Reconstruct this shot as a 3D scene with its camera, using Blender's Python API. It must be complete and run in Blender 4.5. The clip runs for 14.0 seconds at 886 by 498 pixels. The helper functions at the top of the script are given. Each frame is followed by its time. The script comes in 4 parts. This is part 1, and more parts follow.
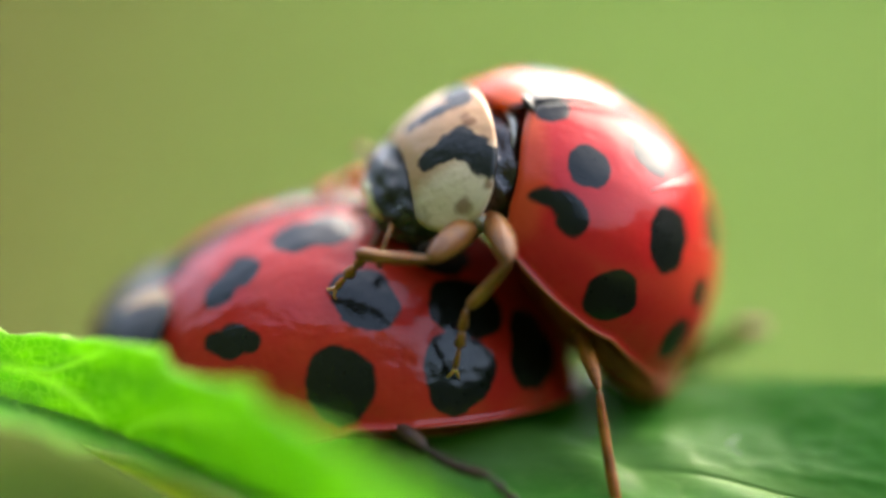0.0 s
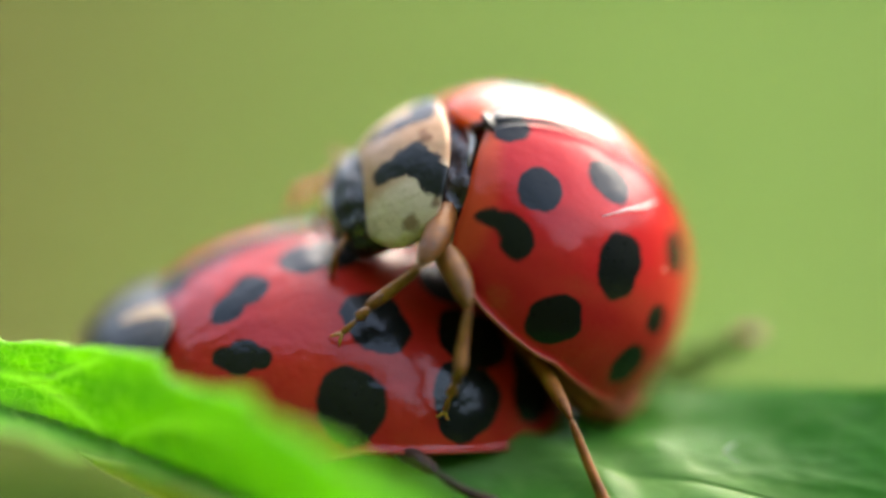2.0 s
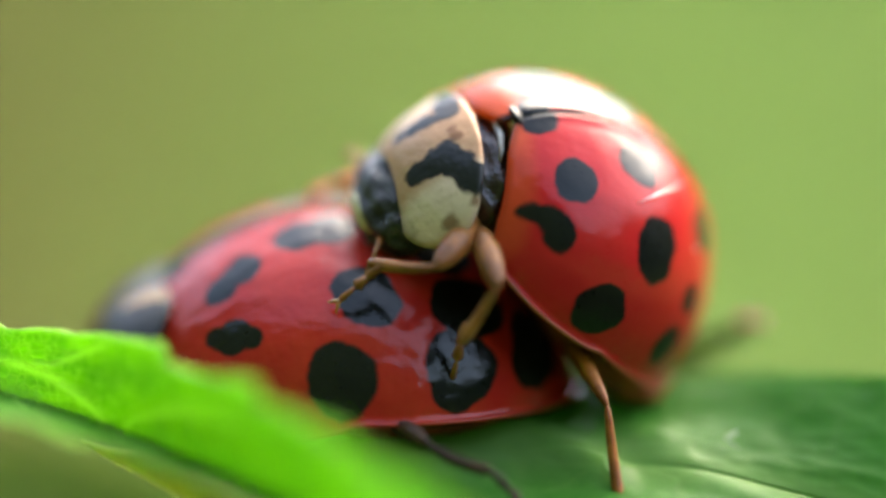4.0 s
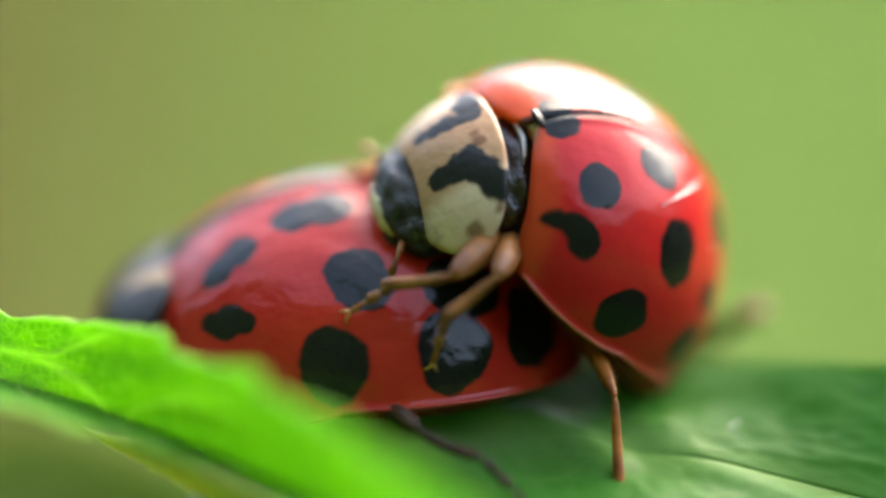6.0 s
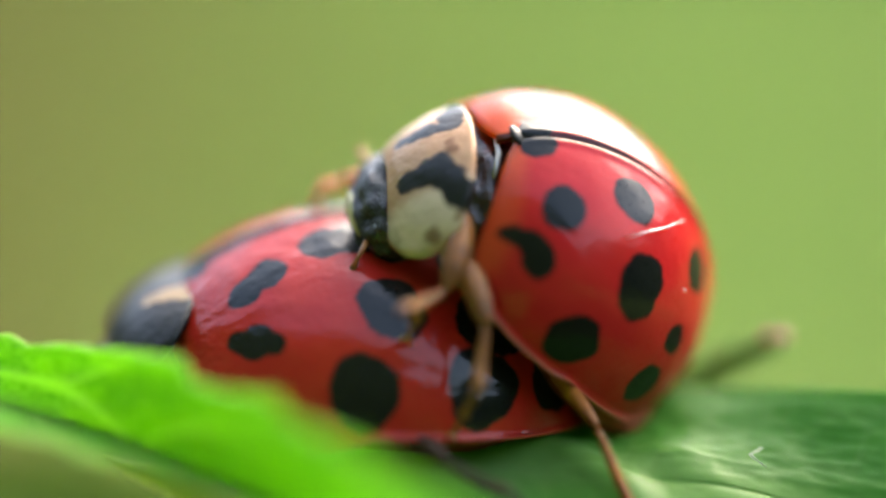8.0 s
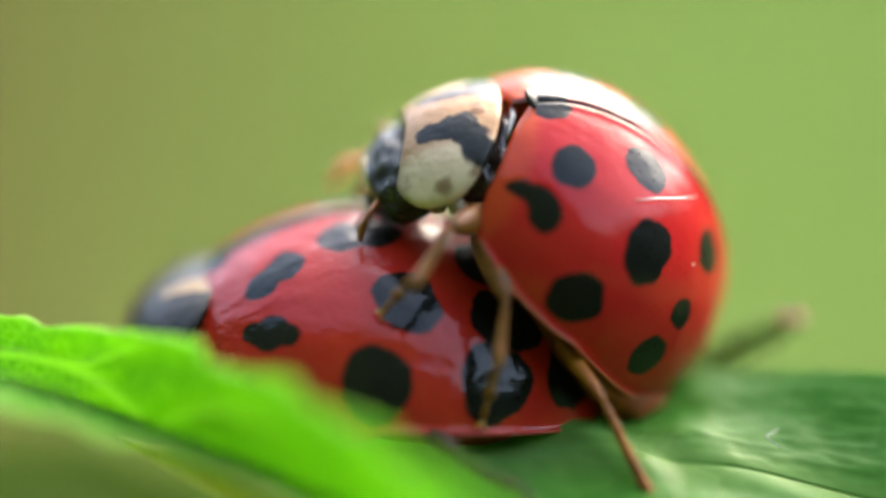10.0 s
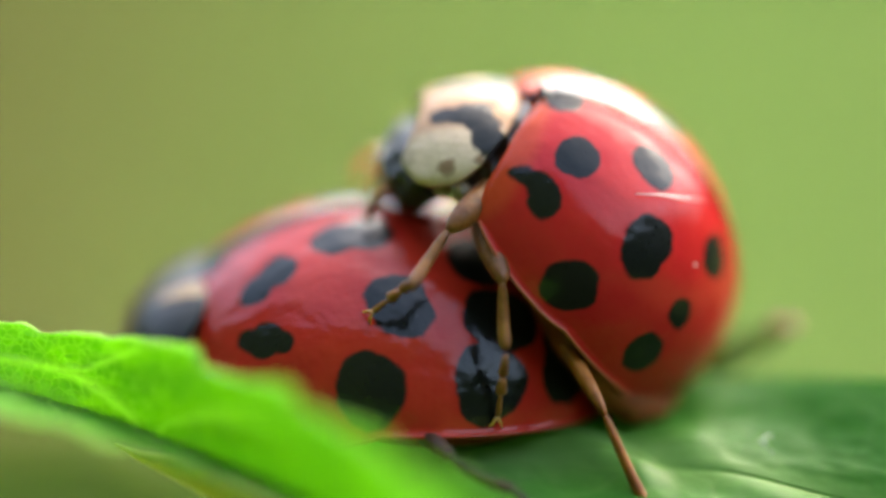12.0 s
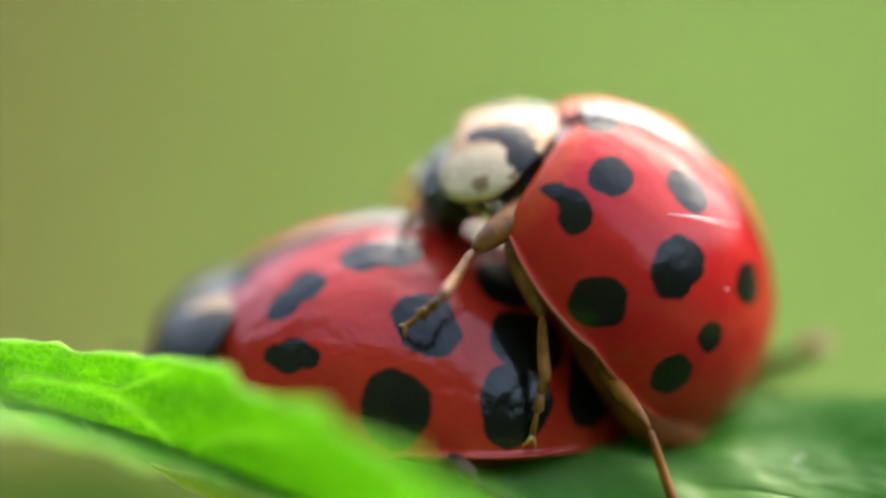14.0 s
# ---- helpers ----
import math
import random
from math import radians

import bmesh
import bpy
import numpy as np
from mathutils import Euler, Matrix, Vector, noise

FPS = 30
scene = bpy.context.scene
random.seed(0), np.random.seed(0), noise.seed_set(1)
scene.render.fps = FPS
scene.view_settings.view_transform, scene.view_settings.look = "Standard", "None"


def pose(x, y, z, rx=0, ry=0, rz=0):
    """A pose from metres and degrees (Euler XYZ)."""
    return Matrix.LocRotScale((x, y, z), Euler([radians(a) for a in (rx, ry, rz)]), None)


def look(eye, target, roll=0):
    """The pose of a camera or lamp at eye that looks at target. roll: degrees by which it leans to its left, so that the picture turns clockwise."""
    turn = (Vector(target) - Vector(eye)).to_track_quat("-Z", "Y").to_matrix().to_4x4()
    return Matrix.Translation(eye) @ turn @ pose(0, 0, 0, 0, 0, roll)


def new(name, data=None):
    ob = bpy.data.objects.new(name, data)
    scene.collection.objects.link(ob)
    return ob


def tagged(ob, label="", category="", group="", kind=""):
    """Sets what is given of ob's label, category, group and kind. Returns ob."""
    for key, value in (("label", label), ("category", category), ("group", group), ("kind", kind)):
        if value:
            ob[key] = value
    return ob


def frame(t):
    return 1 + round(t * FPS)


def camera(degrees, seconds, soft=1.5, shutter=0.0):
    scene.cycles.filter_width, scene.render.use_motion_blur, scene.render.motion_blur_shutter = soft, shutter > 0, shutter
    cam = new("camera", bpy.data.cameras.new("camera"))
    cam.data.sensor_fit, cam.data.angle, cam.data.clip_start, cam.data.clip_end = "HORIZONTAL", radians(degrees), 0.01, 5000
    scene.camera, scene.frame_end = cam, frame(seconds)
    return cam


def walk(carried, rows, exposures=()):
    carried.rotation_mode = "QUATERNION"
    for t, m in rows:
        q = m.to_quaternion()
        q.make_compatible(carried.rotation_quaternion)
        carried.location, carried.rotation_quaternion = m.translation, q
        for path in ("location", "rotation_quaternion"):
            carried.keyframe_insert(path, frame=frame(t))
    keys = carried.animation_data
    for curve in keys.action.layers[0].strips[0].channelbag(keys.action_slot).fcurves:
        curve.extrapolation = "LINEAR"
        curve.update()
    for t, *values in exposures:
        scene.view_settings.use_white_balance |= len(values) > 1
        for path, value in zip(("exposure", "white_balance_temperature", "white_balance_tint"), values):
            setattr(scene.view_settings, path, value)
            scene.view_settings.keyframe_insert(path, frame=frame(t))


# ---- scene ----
MM = 0.001


def mm(x, y, z, rx=0, ry=0, rz=0):
    """A pose from millimetres and degrees."""
    return pose(x * MM, y * MM, z * MM, rx, ry, rz)


cam = camera(7.15, 14.0, soft=3.1)
cam.data.dof.use_dof = True
cam.data.dof.focus_distance = 0.0977
cam.data.dof.aperture_fstop = 18
walk(cam, [
    (0, pose(0.000120, -0.1, 0.000104, 90, 0, 0)),
    (0.5, pose(0.000255, -0.1, 0.000120, 90, 0, 0)),
    (1, pose(0.000279, -0.1, 0.000096, 90, 0, 0)),
    (1.5, pose(0.000231, -0.1, 0.000207, 90, 0, 0)),
    (2, pose(0.000167, -0.1, 0.000207, 90, 0, 0)),
    (2.5, pose(0.000008, -0.1, 0.000183, 90, 0, 0)),
    (3, pose(0.000128, -0.1, 0.000104, 90, 0, 0)),
    (5.3, pose(0.000144, -0.1, -0.000103, 90, 0, 0)),
    (5.5, pose(0.000072, -0.1, -0.000135, 90, 0, 0)),
    (6, pose(0.000096, -0.1, -0.000128, 90, 0, 0)),
    (6.5, pose(-0.000000, -0.1, 0.000000, 90, 0, 0)),
    (7, pose(0.000128, -0.1, 0.000008, 90, 0, 0)),
    (7.5, pose(0.000048, -0.1, 0.000072, 90, 0, 0)),
    (8, pose(-0.000175, -0.0994, 0.000239, 90, 0, 0)),
    (8.2, pose(-0.000311, -0.0994, 0.000175, 90, 0, 0)),
    (10.3, pose(-0.000437, -0.0995, -0.000009, 90, 0, 0)),
    (10.5, pose(-0.000717, -0.0995, 0.000231, 90, 0, 0)),
    (11, pose(-0.000630, -0.0998, -0.000064, 90, 0, 0)),
    (11.5, pose(-0.000622, -0.1, 0.000048, 90, 0, 0)),
    (12, pose(-0.000327, -0.1, 0.000080, 90, 0, 0)),
    (12.5, pose(-0.000239, -0.1, 0.000167, 90, 0, 0)),
    (13, pose(-0.000311, -0.1, 0.000167, 90, 0, 0)),
    (13.5, pose(-0.000590, -0.1, 0.000167, 90, 0, 0)),
    (14, pose(-0.000797, -0.1, 0.000351, 90, 0, 0)),
], exposures=[(0.0, 3.13, 7500, 10), (14.0, 3.13, 7500, 10)])

# ---- light: bright thin overcast, the sun behind the plant ----
SUN_EL, SUN_AZ = 47, 36
world = bpy.data.worlds.new("world")
scene.world = world
world.use_nodes = True
wn = world.node_tree.nodes
sky = wn.new("ShaderNodeTexSky")
sky.sky_type, sky.sun_disc = "NISHITA", False
sky.sun_elevation, sky.sun_rotation = radians(SUN_EL), radians(SUN_AZ)
sky.air_density, sky.dust_density, sky.ozone_density = 1.0, 2.5, 0.6
wn["Background"].inputs["Strength"].default_value = 0.15
world.node_tree.links.new(sky.outputs[0], wn["Background"].inputs["Color"])

sun = new("sun", bpy.data.lights.new("sun", "SUN"))
sun.data.energy, sun.data.angle, sun.data.color = 0.70, radians(56), (1.0, 0.97, 0.91)
sun.matrix_world = look((math.sin(radians(SUN_AZ)) * math.cos(radians(SUN_EL)),
                         math.cos(radians(SUN_AZ)) * math.cos(radians(SUN_EL)),
                         math.sin(radians(SUN_EL))), (0, 0, 0))


# ---- materials ----
class Nodes:
    """A small builder for node materials."""

    def __init__(self, name):
        self.mat = bpy.data.materials.new(name)
        self.mat.use_nodes = True
        self.tree = self.mat.node_tree
        self.bsdf = self.tree.nodes["Principled BSDF"]
        self.out = self.tree.nodes["Material Output"]

    def add(self, kind, operation=None, clamp=False, interpolation=None, data=None, attribute=None, feature=None):
        n = self.tree.nodes.new(kind)
        if operation:
            n.operation = operation
        if clamp:
            n.use_clamp = True
        if interpolation:
            n.interpolation_type = interpolation
        if data:
            n.data_type = data
        if attribute:
            n.attribute_name = attribute
        if feature:
            n.feature = feature
        return n

    def link(self, a, b):
        self.tree.links.new(a, b)

    def put(self, socket, value):
        if isinstance(value, bpy.types.NodeSocket):
            self.link(value, socket)
        else:
            socket.default_value = value

    def math(self, op, a, b=0.0, clamp=False):
        n = self.add("ShaderNodeMath", operation=op, clamp=clamp)
        self.put(n.inputs[0], a)
        self.put(n.inputs[1], b)
        return n.outputs[0]

    def ramp(self, value, low, high, a=0.0, b=1.0):
        n = self.add("ShaderNodeMapRange", interpolation="SMOOTHSTEP")
        for i, v in enumerate((value, low, high, a, b)):
            self.put(n.inputs[i], v)
        return n.outputs[0]

    def mix(self, fac, a, b):
        n = self.add("ShaderNodeMix", data="RGBA")
        self.put(n.inputs[0], fac)
        self.put(n.inputs[6], a)
        self.put(n.inputs[7], b)
        return n.outputs[2]

    def coords(self):
        """Object coordinates in millimetres."""
        c = self.add("ShaderNodeTexCoord")
        v = self.add("ShaderNodeVectorMath", operation="SCALE")
        self.link(c.outputs["Object"], v.inputs[0])
        v.inputs["Scale"].default_value = 1 / MM
        return v.outputs[0]

    def noise(self, vec, scale, detail=3.0, rough=0.5):
        n = self.add("ShaderNodeTexNoise")
        self.link(vec, n.inputs["Vector"])
        n.inputs["Scale"].default_value, n.inputs["Detail"].default_value = scale, detail
        n.inputs["Roughness"].default_value = rough
        return n.outputs[0]

    def stretch(self, vec, s):
        n = self.add("ShaderNodeVectorMath", operation="MULTIPLY")
        self.link(vec, n.inputs[0])
        n.inputs[1].default_value = s
        return n.outputs[0]

    def mirrored(self, vec):
        """The same coordinates with y folded onto the left side."""
        s = self.add("ShaderNodeSeparateXYZ")
        self.link(vec, s.inputs[0])
        c = self.add("ShaderNodeCombineXYZ")
        self.link(s.outputs[0], c.inputs[0])
        self.link(self.math("ABSOLUTE", s.outputs[1]), c.inputs[1])
        self.link(s.outputs[2], c.inputs[2])
        return c.outputs[0], s

    def blots(self, vec, spots, wobble, edge):
        """1 inside any of the round blots (x, y, z, radius)."""
        best = None
        for x, y, z, r in spots:
            d = self.add("ShaderNodeVectorMath", operation="DISTANCE")
            self.link(vec, d.inputs[0])
            d.inputs[1].default_value = (x, y, z)
            v = self.math("SUBTRACT", d.outputs["Value"], r)
            if best is None:
                best = v
            else:
                n = self.add("ShaderNodeMath", operation="SMOOTH_MIN")
                self.link(best, n.inputs[0])
                self.link(v, n.inputs[1])
                n.inputs[2].default_value = 0.14
                best = n.outputs[0]
        best = self.math("ADD", best, wobble)
        return self.ramp(best, -edge, edge, 1.0, 0.0)

    def bump(self, height, strength, distance):
        n = self.add("ShaderNodeBump")
        self.link(height, n.inputs["Height"])
        n.inputs["Strength"].default_value, n.inputs["Distance"].default_value = strength, distance * MM
        self.link(n.outputs[0], self.bsdf.inputs["Normal"])
        self.link(n.outputs[0], self.bsdf.inputs["Coat Normal"])

    def set(self, **values):
        for key, value in values.items():
            self.put(self.bsdf.inputs[key.replace("_", " ")], value)
        return self.mat


def rgb(r, g, b):
    return (r, g, b, 1.0)


def elytron_material(name, spots, red, rim_x, rim_y, seam, gloss=(1.0, 0.06), dent=0.07, ripple=0.2, crease=1.0):
    n = Nodes(name)
    co = n.coords()
    fold, sep = n.mirrored(co)
    wob = n.math("MULTIPLY", n.math("SUBTRACT", n.noise(co, 2.6, 2.0), 0.5), 0.22)
    mask = n.blots(fold, spots, wob, 0.035)
    # darker line along the seam
    width = n.ramp(sep.outputs[0], rim_x * 0.05, rim_x * 0.6, seam[0], seam[1])
    line = n.ramp(n.math("DIVIDE", n.math("ABSOLUTE", sep.outputs[1]), width), 0.7, 1.3, 1.0, 0.0)
    mask = n.math("MAXIMUM", mask, n.math("MULTIPLY", line, 0.9))
    # orange towards the thin margin
    ring = n.math("ADD", n.math("POWER", n.math("ABSOLUTE", n.math("DIVIDE", sep.outputs[0], rim_x)), 2.0),
                  n.math("POWER", n.math("DIVIDE", sep.outputs[1], rim_y), 2.0))
    mottle = n.noise(co, 0.9, 4.0, 0.6)
    base = n.mix(n.ramp(mottle, 0.3, 0.75), rgb(*red), rgb(red[0] * 1.12, red[1] * 1.9, red[2] * 1.2))
    base = n.mix(n.ramp(n.math("ADD", ring, n.math("MULTIPLY", mottle, 0.12)), 1.0, 1.14, 0.0, 0.12), base, rgb(0.50, 0.08, 0.02))
    base = n.mix(n.ramp(ring, 1.015, 1.05, 0.0, 0.5), base, rgb(0.50, 0.22, 0.12))
    # amber along the front edge, where the case is thin
    lead = n.math("ADD", n.math("DIVIDE", sep.outputs[0], rim_x), n.math("MULTIPLY", n.math("POWER", n.math("DIVIDE", sep.outputs[1], rim_y), 2.0), 0.3))
    # stronger on the far case, where backlight is also put into the colour
    thin = n.ramp(sep.outputs[1], 0.1, 0.8, 0.65, 0.32)
    base = n.mix(n.math("MULTIPLY", n.ramp(n.math("ADD", lead, n.math("MULTIPLY", mottle, 0.05)), 0.83, 0.91), thin), base, rgb(0.70, 0.13, 0.025))
    color = n.mix(mask, base, rgb(0.006, 0.007, 0.006))
    pits = n.noise(co, 16.0, 2.0, 0.5)
    dents = n.noise(co, 1.9, 2.5, 0.45)
    # long shallow ripples that break up the reflections
    ripples = n.math("MULTIPLY", n.noise(n.stretch(co, (1.0, 1.7, 1.7)), 1.8, 2.5, 0.5), n.ramp(sep.outputs[0], rim_x * 0.3, rim_x * 0.75, ripple, ripple * crease))
    n.bump(n.math("ADD", n.math("ADD", n.math("MULTIPLY", pits, 0.03), dents), ripples), 0.5, dent)
    n.set(Base_Color=color, Roughness=n.ramp(pits, 0.2, 0.8, 0.26, 0.36), IOR=1.5,
          Specular_IOR_Level=0.05,
          Coat_Weight=gloss[0], Coat_Roughness=gloss[1], Coat_IOR=1.43)
    # the thin front edge lets light through
    tr = n.add("ShaderNodeBsdfTranslucent")
    tr.inputs["Color"].default_value = rgb(1.0, 0.30, 0.04)
    ms = n.add("ShaderNodeMixShader")
    n.link(n.math("MULTIPLY", n.math("MULTIPLY", n.ramp(lead, 0.82, 0.91, 0.0, 0.75), thin), n.math("SUBTRACT", 1.0, mask)), ms.inputs[0])
    n.link(n.bsdf.outputs[0], ms.inputs[1])
    n.link(tr.outputs[0], ms.inputs[2])
    n.link(ms.outputs[0], n.out.inputs["Surface"])
    return n.mat


def pronotum_material(name, blots, brown, cream, tan, inverse=False, gloss=0.6, margin=0.7):
    n = Nodes(name)
    co = n.coords()
    wob = n.math("MULTIPLY", n.math("SUBTRACT", n.noise(co, 4.0, 4.0, 0.6), 0.5), 0.24)
    mask = n.blots(co, blots, wob, 0.03)
    fine = n.noise(co, 7.0, 4.0, 0.6)
    s = n.add("ShaderNodeSeparateXYZ")
    n.link(co, s.inputs[0])
    side = n.ramp(n.math("ADD", n.math("ABSOLUTE", s.outputs[1]), n.math("MULTIPLY", fine, 0.2)), 0.62, 0.92)
    base = n.mix(side, rgb(*tan), rgb(*cream))
    base = n.mix(n.ramp(fine, 0.5, 0.75, 0.0, 0.5), base, rgb(cream[0] * 0.6, cream[1] * 0.55, cream[2] * 0.4))
    # the thin front margin is duller
    base = n.mix(n.ramp(n.math("ADD", s.outputs[0], n.math("MULTIPLY", fine, 0.25)), 0.55, 0.85, 0.0, margin), base, rgb(0.20, 0.16, 0.10))
    if brown:
        bm_ = n.blots(co, brown, wob, 0.05)
        base = n.mix(n.math("MULTIPLY", bm_, 0.75), base, rgb(0.13, 0.045, 0.012))
    if inverse:
        mask = n.math("SUBTRACT", 1.0, mask)
    color = n.mix(mask, base, rgb(0.013, 0.014, 0.013))
    n.bump(n.math("ADD", n.noise(co, 9.0, 3.0), n.math("MULTIPLY", n.noise(co, 2.6, 2.0), 2.5)), 0.25, 0.05)
    n.set(Base_Color=color, Roughness=0.45, Specular_IOR_Level=0.1, Coat_Weight=gloss, Coat_Roughness=0.08)
    return n.mat


def chitin(name, dark, light, scale, rough=0.35, coat=0.4, bump=0.3, sss=0.0, spec=0.5):
    n = Nodes(name)
    co = n.coords()
    v = n.noise(co, scale, 4.0, 0.6)
    n.bump(n.noise(co, scale * 4, 3.0), bump, 0.03)
    n.set(Base_Color=n.mix(n.ramp(v, 0.3, 0.7), rgb(*dark), rgb(*light)), Roughness=rough,
          Coat_Weight=coat, Coat_Roughness=0.15, Subsurface_Weight=sss, Specular_IOR_Level=spec)
    n.bsdf.inputs["Subsurface Radius"].default_value = (1.0, 0.5, 0.2)
    n.bsdf.inputs["Subsurface Scale"].default_value = 0.15 * MM
    return n.mat


def leaf_material(name, dark, light, glow, rough, shine, cell, relief=0.5, pale_sheen=0.0, mesh=0.22, ridge=0.8, pillow=0.15, lump=0.0):
    """A green blade that lets light through; paler veins come from the vein attribute of its mesh."""
    n = Nodes(name)
    co = n.coords()
    at = n.add("ShaderNodeAttribute", attribute="vein")
    vein = at.outputs["Fac"]
    big = n.noise(co, 0.35, 3.0, 0.55)
    fine = n.noise(co, 5.0, 4.0, 0.65)
    vor = n.add("ShaderNodeTexVoronoi", feature="DISTANCE_TO_EDGE")
    warp = n.add("ShaderNodeVectorMath", operation="ADD")
    wn_ = n.add("ShaderNodeTexNoise")
    wn_.inputs["Scale"].default_value = 1.5
    n.link(co, wn_.inputs["Vector"])
    n.link(co, warp.inputs[0])
    n.link(n.stretch(wn_.outputs["Color"], (0.3, 0.3, 0.3)), warp.inputs[1])
    n.link(warp.outputs[0], vor.inputs["Vector"])
    vor.inputs["Scale"].default_value = cell
    net = n.ramp(vor.outputs["Distance"], 0.0, 0.14, 1.0, 0.0)
    base = n.mix(n.ramp(n.math("ADD", n.math("MULTIPLY", big, 0.6), n.math("MULTIPLY", fine, 0.4)), 0.35, 0.65), rgb(*dark), rgb(*light))
    pale = rgb(light[0] * 1.6 + 0.22, light[1] * 1.0 + 0.24, light[2] + 0.12)
    base = n.mix(n.math("MULTIPLY", net, mesh), base, pale)
    base = n.mix(n.math("MULTIPLY", vein, ridge), base, pale)
    # soft pale patches: sky sheen on the blade put into the base colour
    if pale_sheen:
        sheen_mask = n.ramp(n.noise(n.stretch(co, (0.35, 1.0, 1.0)), 0.55, 3.0, 0.5), 0.48, 0.70, 0.0, pale_sheen)
        base = n.mix(sheen_mask, base, rgb(0.27, 0.38, 0.20))
    puckers = n.noise(co, 2.1, 3.0, 0.6)
    height = n.math("ADD", n.math("ADD", n.math("MULTIPLY", fine, 0.3), n.math("MULTIPLY", puckers, lump)), n.math("MULTIPLY", net, -pillow))
    n.bump(height, relief, 0.12)
    n.set(Base_Color=base, Roughness=rough, Specular_IOR_Level=shine)
    tr = n.add("ShaderNodeBsdfTranslucent")
    n.link(n.mix(n.math("MULTIPLY", n.math("MAXIMUM", n.math("MULTIPLY", vein, ridge), n.math("MULTIPLY", net, mesh)), 0.95), n.mix(n.ramp(n.math("ADD", n.math("MULTIPLY", fine, 0.4), n.math("MULTIPLY", puckers, 0.6)), 0.36, 0.64), rgb(glow[0] * (1 - 0.16 * lump), glow[1] * (1 - 0.14 * lump), glow[2]), rgb(glow[0] * 1.25, glow[1] * 1.1, glow[2])), rgb(min(1.0, glow[0] * 1.5 + 0.12), min(1.0, glow[1] * 1.2 + 0.12), glow[2] + 0.12)), tr.inputs["Color"])
    ms = n.add("ShaderNodeMixShader")
    ms.inputs[0].default_value = 0.5
    n.link(n.bsdf.outputs[0], ms.inputs[1])
    n.link(tr.outputs[0], ms.inputs[2])
    n.link(ms.outputs[0], n.out.inputs["Surface"])
    return n.mat


def meadow_material():
    """Soft grass bank: pale green, with a dry olive-brown patch to one side."""
    n = Nodes("meadow")
    c = n.add("ShaderNodeTexCoord")
    co = c.outputs["Object"]
    s = n.add("ShaderNodeSeparateXYZ")
    n.link(co, s.inputs[0])
    cloud = n.noise(co, 14.0, 3.0, 0.5)
    fine = n.noise(co, 160.0, 4.0, 0.65)
    x = n.math("ADD", s.outputs[0], n.math("MULTIPLY", n.math("SUBTRACT", cloud, 0.5), 0.05))
    green = n.mix(n.ramp(fine, 0.3, 0.7), rgb(0.122, 0.208, 0.034), rgb(0.194, 0.298, 0.066))
    green = n.mix(n.ramp(x, 0.02, 0.11, 0.0, 1.0), green, n.mix(n.ramp(fine, 0.3, 0.7), rgb(0.098, 0.162, 0.028), rgb(0.156, 0.232, 0.054)))
    olive = n.mix(n.ramp(fine, 0.3, 0.7), rgb(0.076, 0.062, 0.011), rgb(0.122, 0.104, 0.022))
    dry = n.math("MULTIPLY", n.ramp(x, -0.080, 0.020, 1.0, 0.0), n.ramp(n.math("ADD", x, n.math("MULTIPLY", cloud, 0.3)), -0.5, -0.2))
    # unseen near ground kept dark, pale to one side, to shape the reflections
    turf = n.mix(n.ramp(fine, 0.3, 0.7), rgb(0.014, 0.020, 0.006), rgb(0.034, 0.042, 0.013))
    ragged = n.math("MULTIPLY", n.math("SUBTRACT", n.noise(co, 2.2, 4.0, 0.6), 0.5), 0.7)
    color = n.mix(n.math("MAXIMUM", n.ramp(n.math("ADD", s.outputs[1], ragged), 0.25, 0.6), n.ramp(n.math("ADD", s.outputs[0], ragged), 0.4, 0.9)), turf, n.mix(dry, green, olive))
    n.set(Base_Color=color, Roughness=0.9, Specular_IOR_Level=0.1)
    n.bump(fine, 0.4, 6.0)
    return n.mat


# ---- mesh helpers (all in millimetres) ----
def part(name, bm, material, parent, label="", m=None, smooth=True):
    bmesh.ops.scale(bm, vec=(MM, MM, MM), verts=bm.verts)
    me = bpy.data.meshes.new(name)
    bmesh.ops.recalc_face_normals(bm, faces=bm.faces)
    bm.to_mesh(me)
    bm.free()
    for p in me.polygons:
        p.use_smooth = smooth
    if material:
        me.materials.append(material)
    ob = new(name, me)
    ob.parent = parent
    if m is not None:
        ob.matrix_basis = m
    return tagged(ob, label)


def grid(bm, rows, close=False):
    """Faces between rows of points; close joins the last column to the first."""
    vs = [[bm.verts.new(p) for p in r] for r in rows]
    for a, b in zip(vs, vs[1:]):
        n = len(a)
        for i in range(n if close else n - 1):
            j = (i + 1) % n
            bm.faces.new((a[i], a[j], b[j], b[i]))
    return vs


def ellipsoid(center, radii, nu=28, nv=16, rough=0.0, cut=None):
    bm = bmesh.new()
    bmesh.ops.create_uvsphere(bm, u_segments=nu, v_segments=nv, radius=1)
    for v in bm.verts:
        k = 1 + rough * noise.noise(v.co * 3.1)
        v.co = Vector((v.co.x * radii[0], v.co.y * radii[1], v.co.z * radii[2])) * k
        if cut is not None and v.co.z > cut:
            v.co.z = cut
        v.co += Vector(center)
    return bm


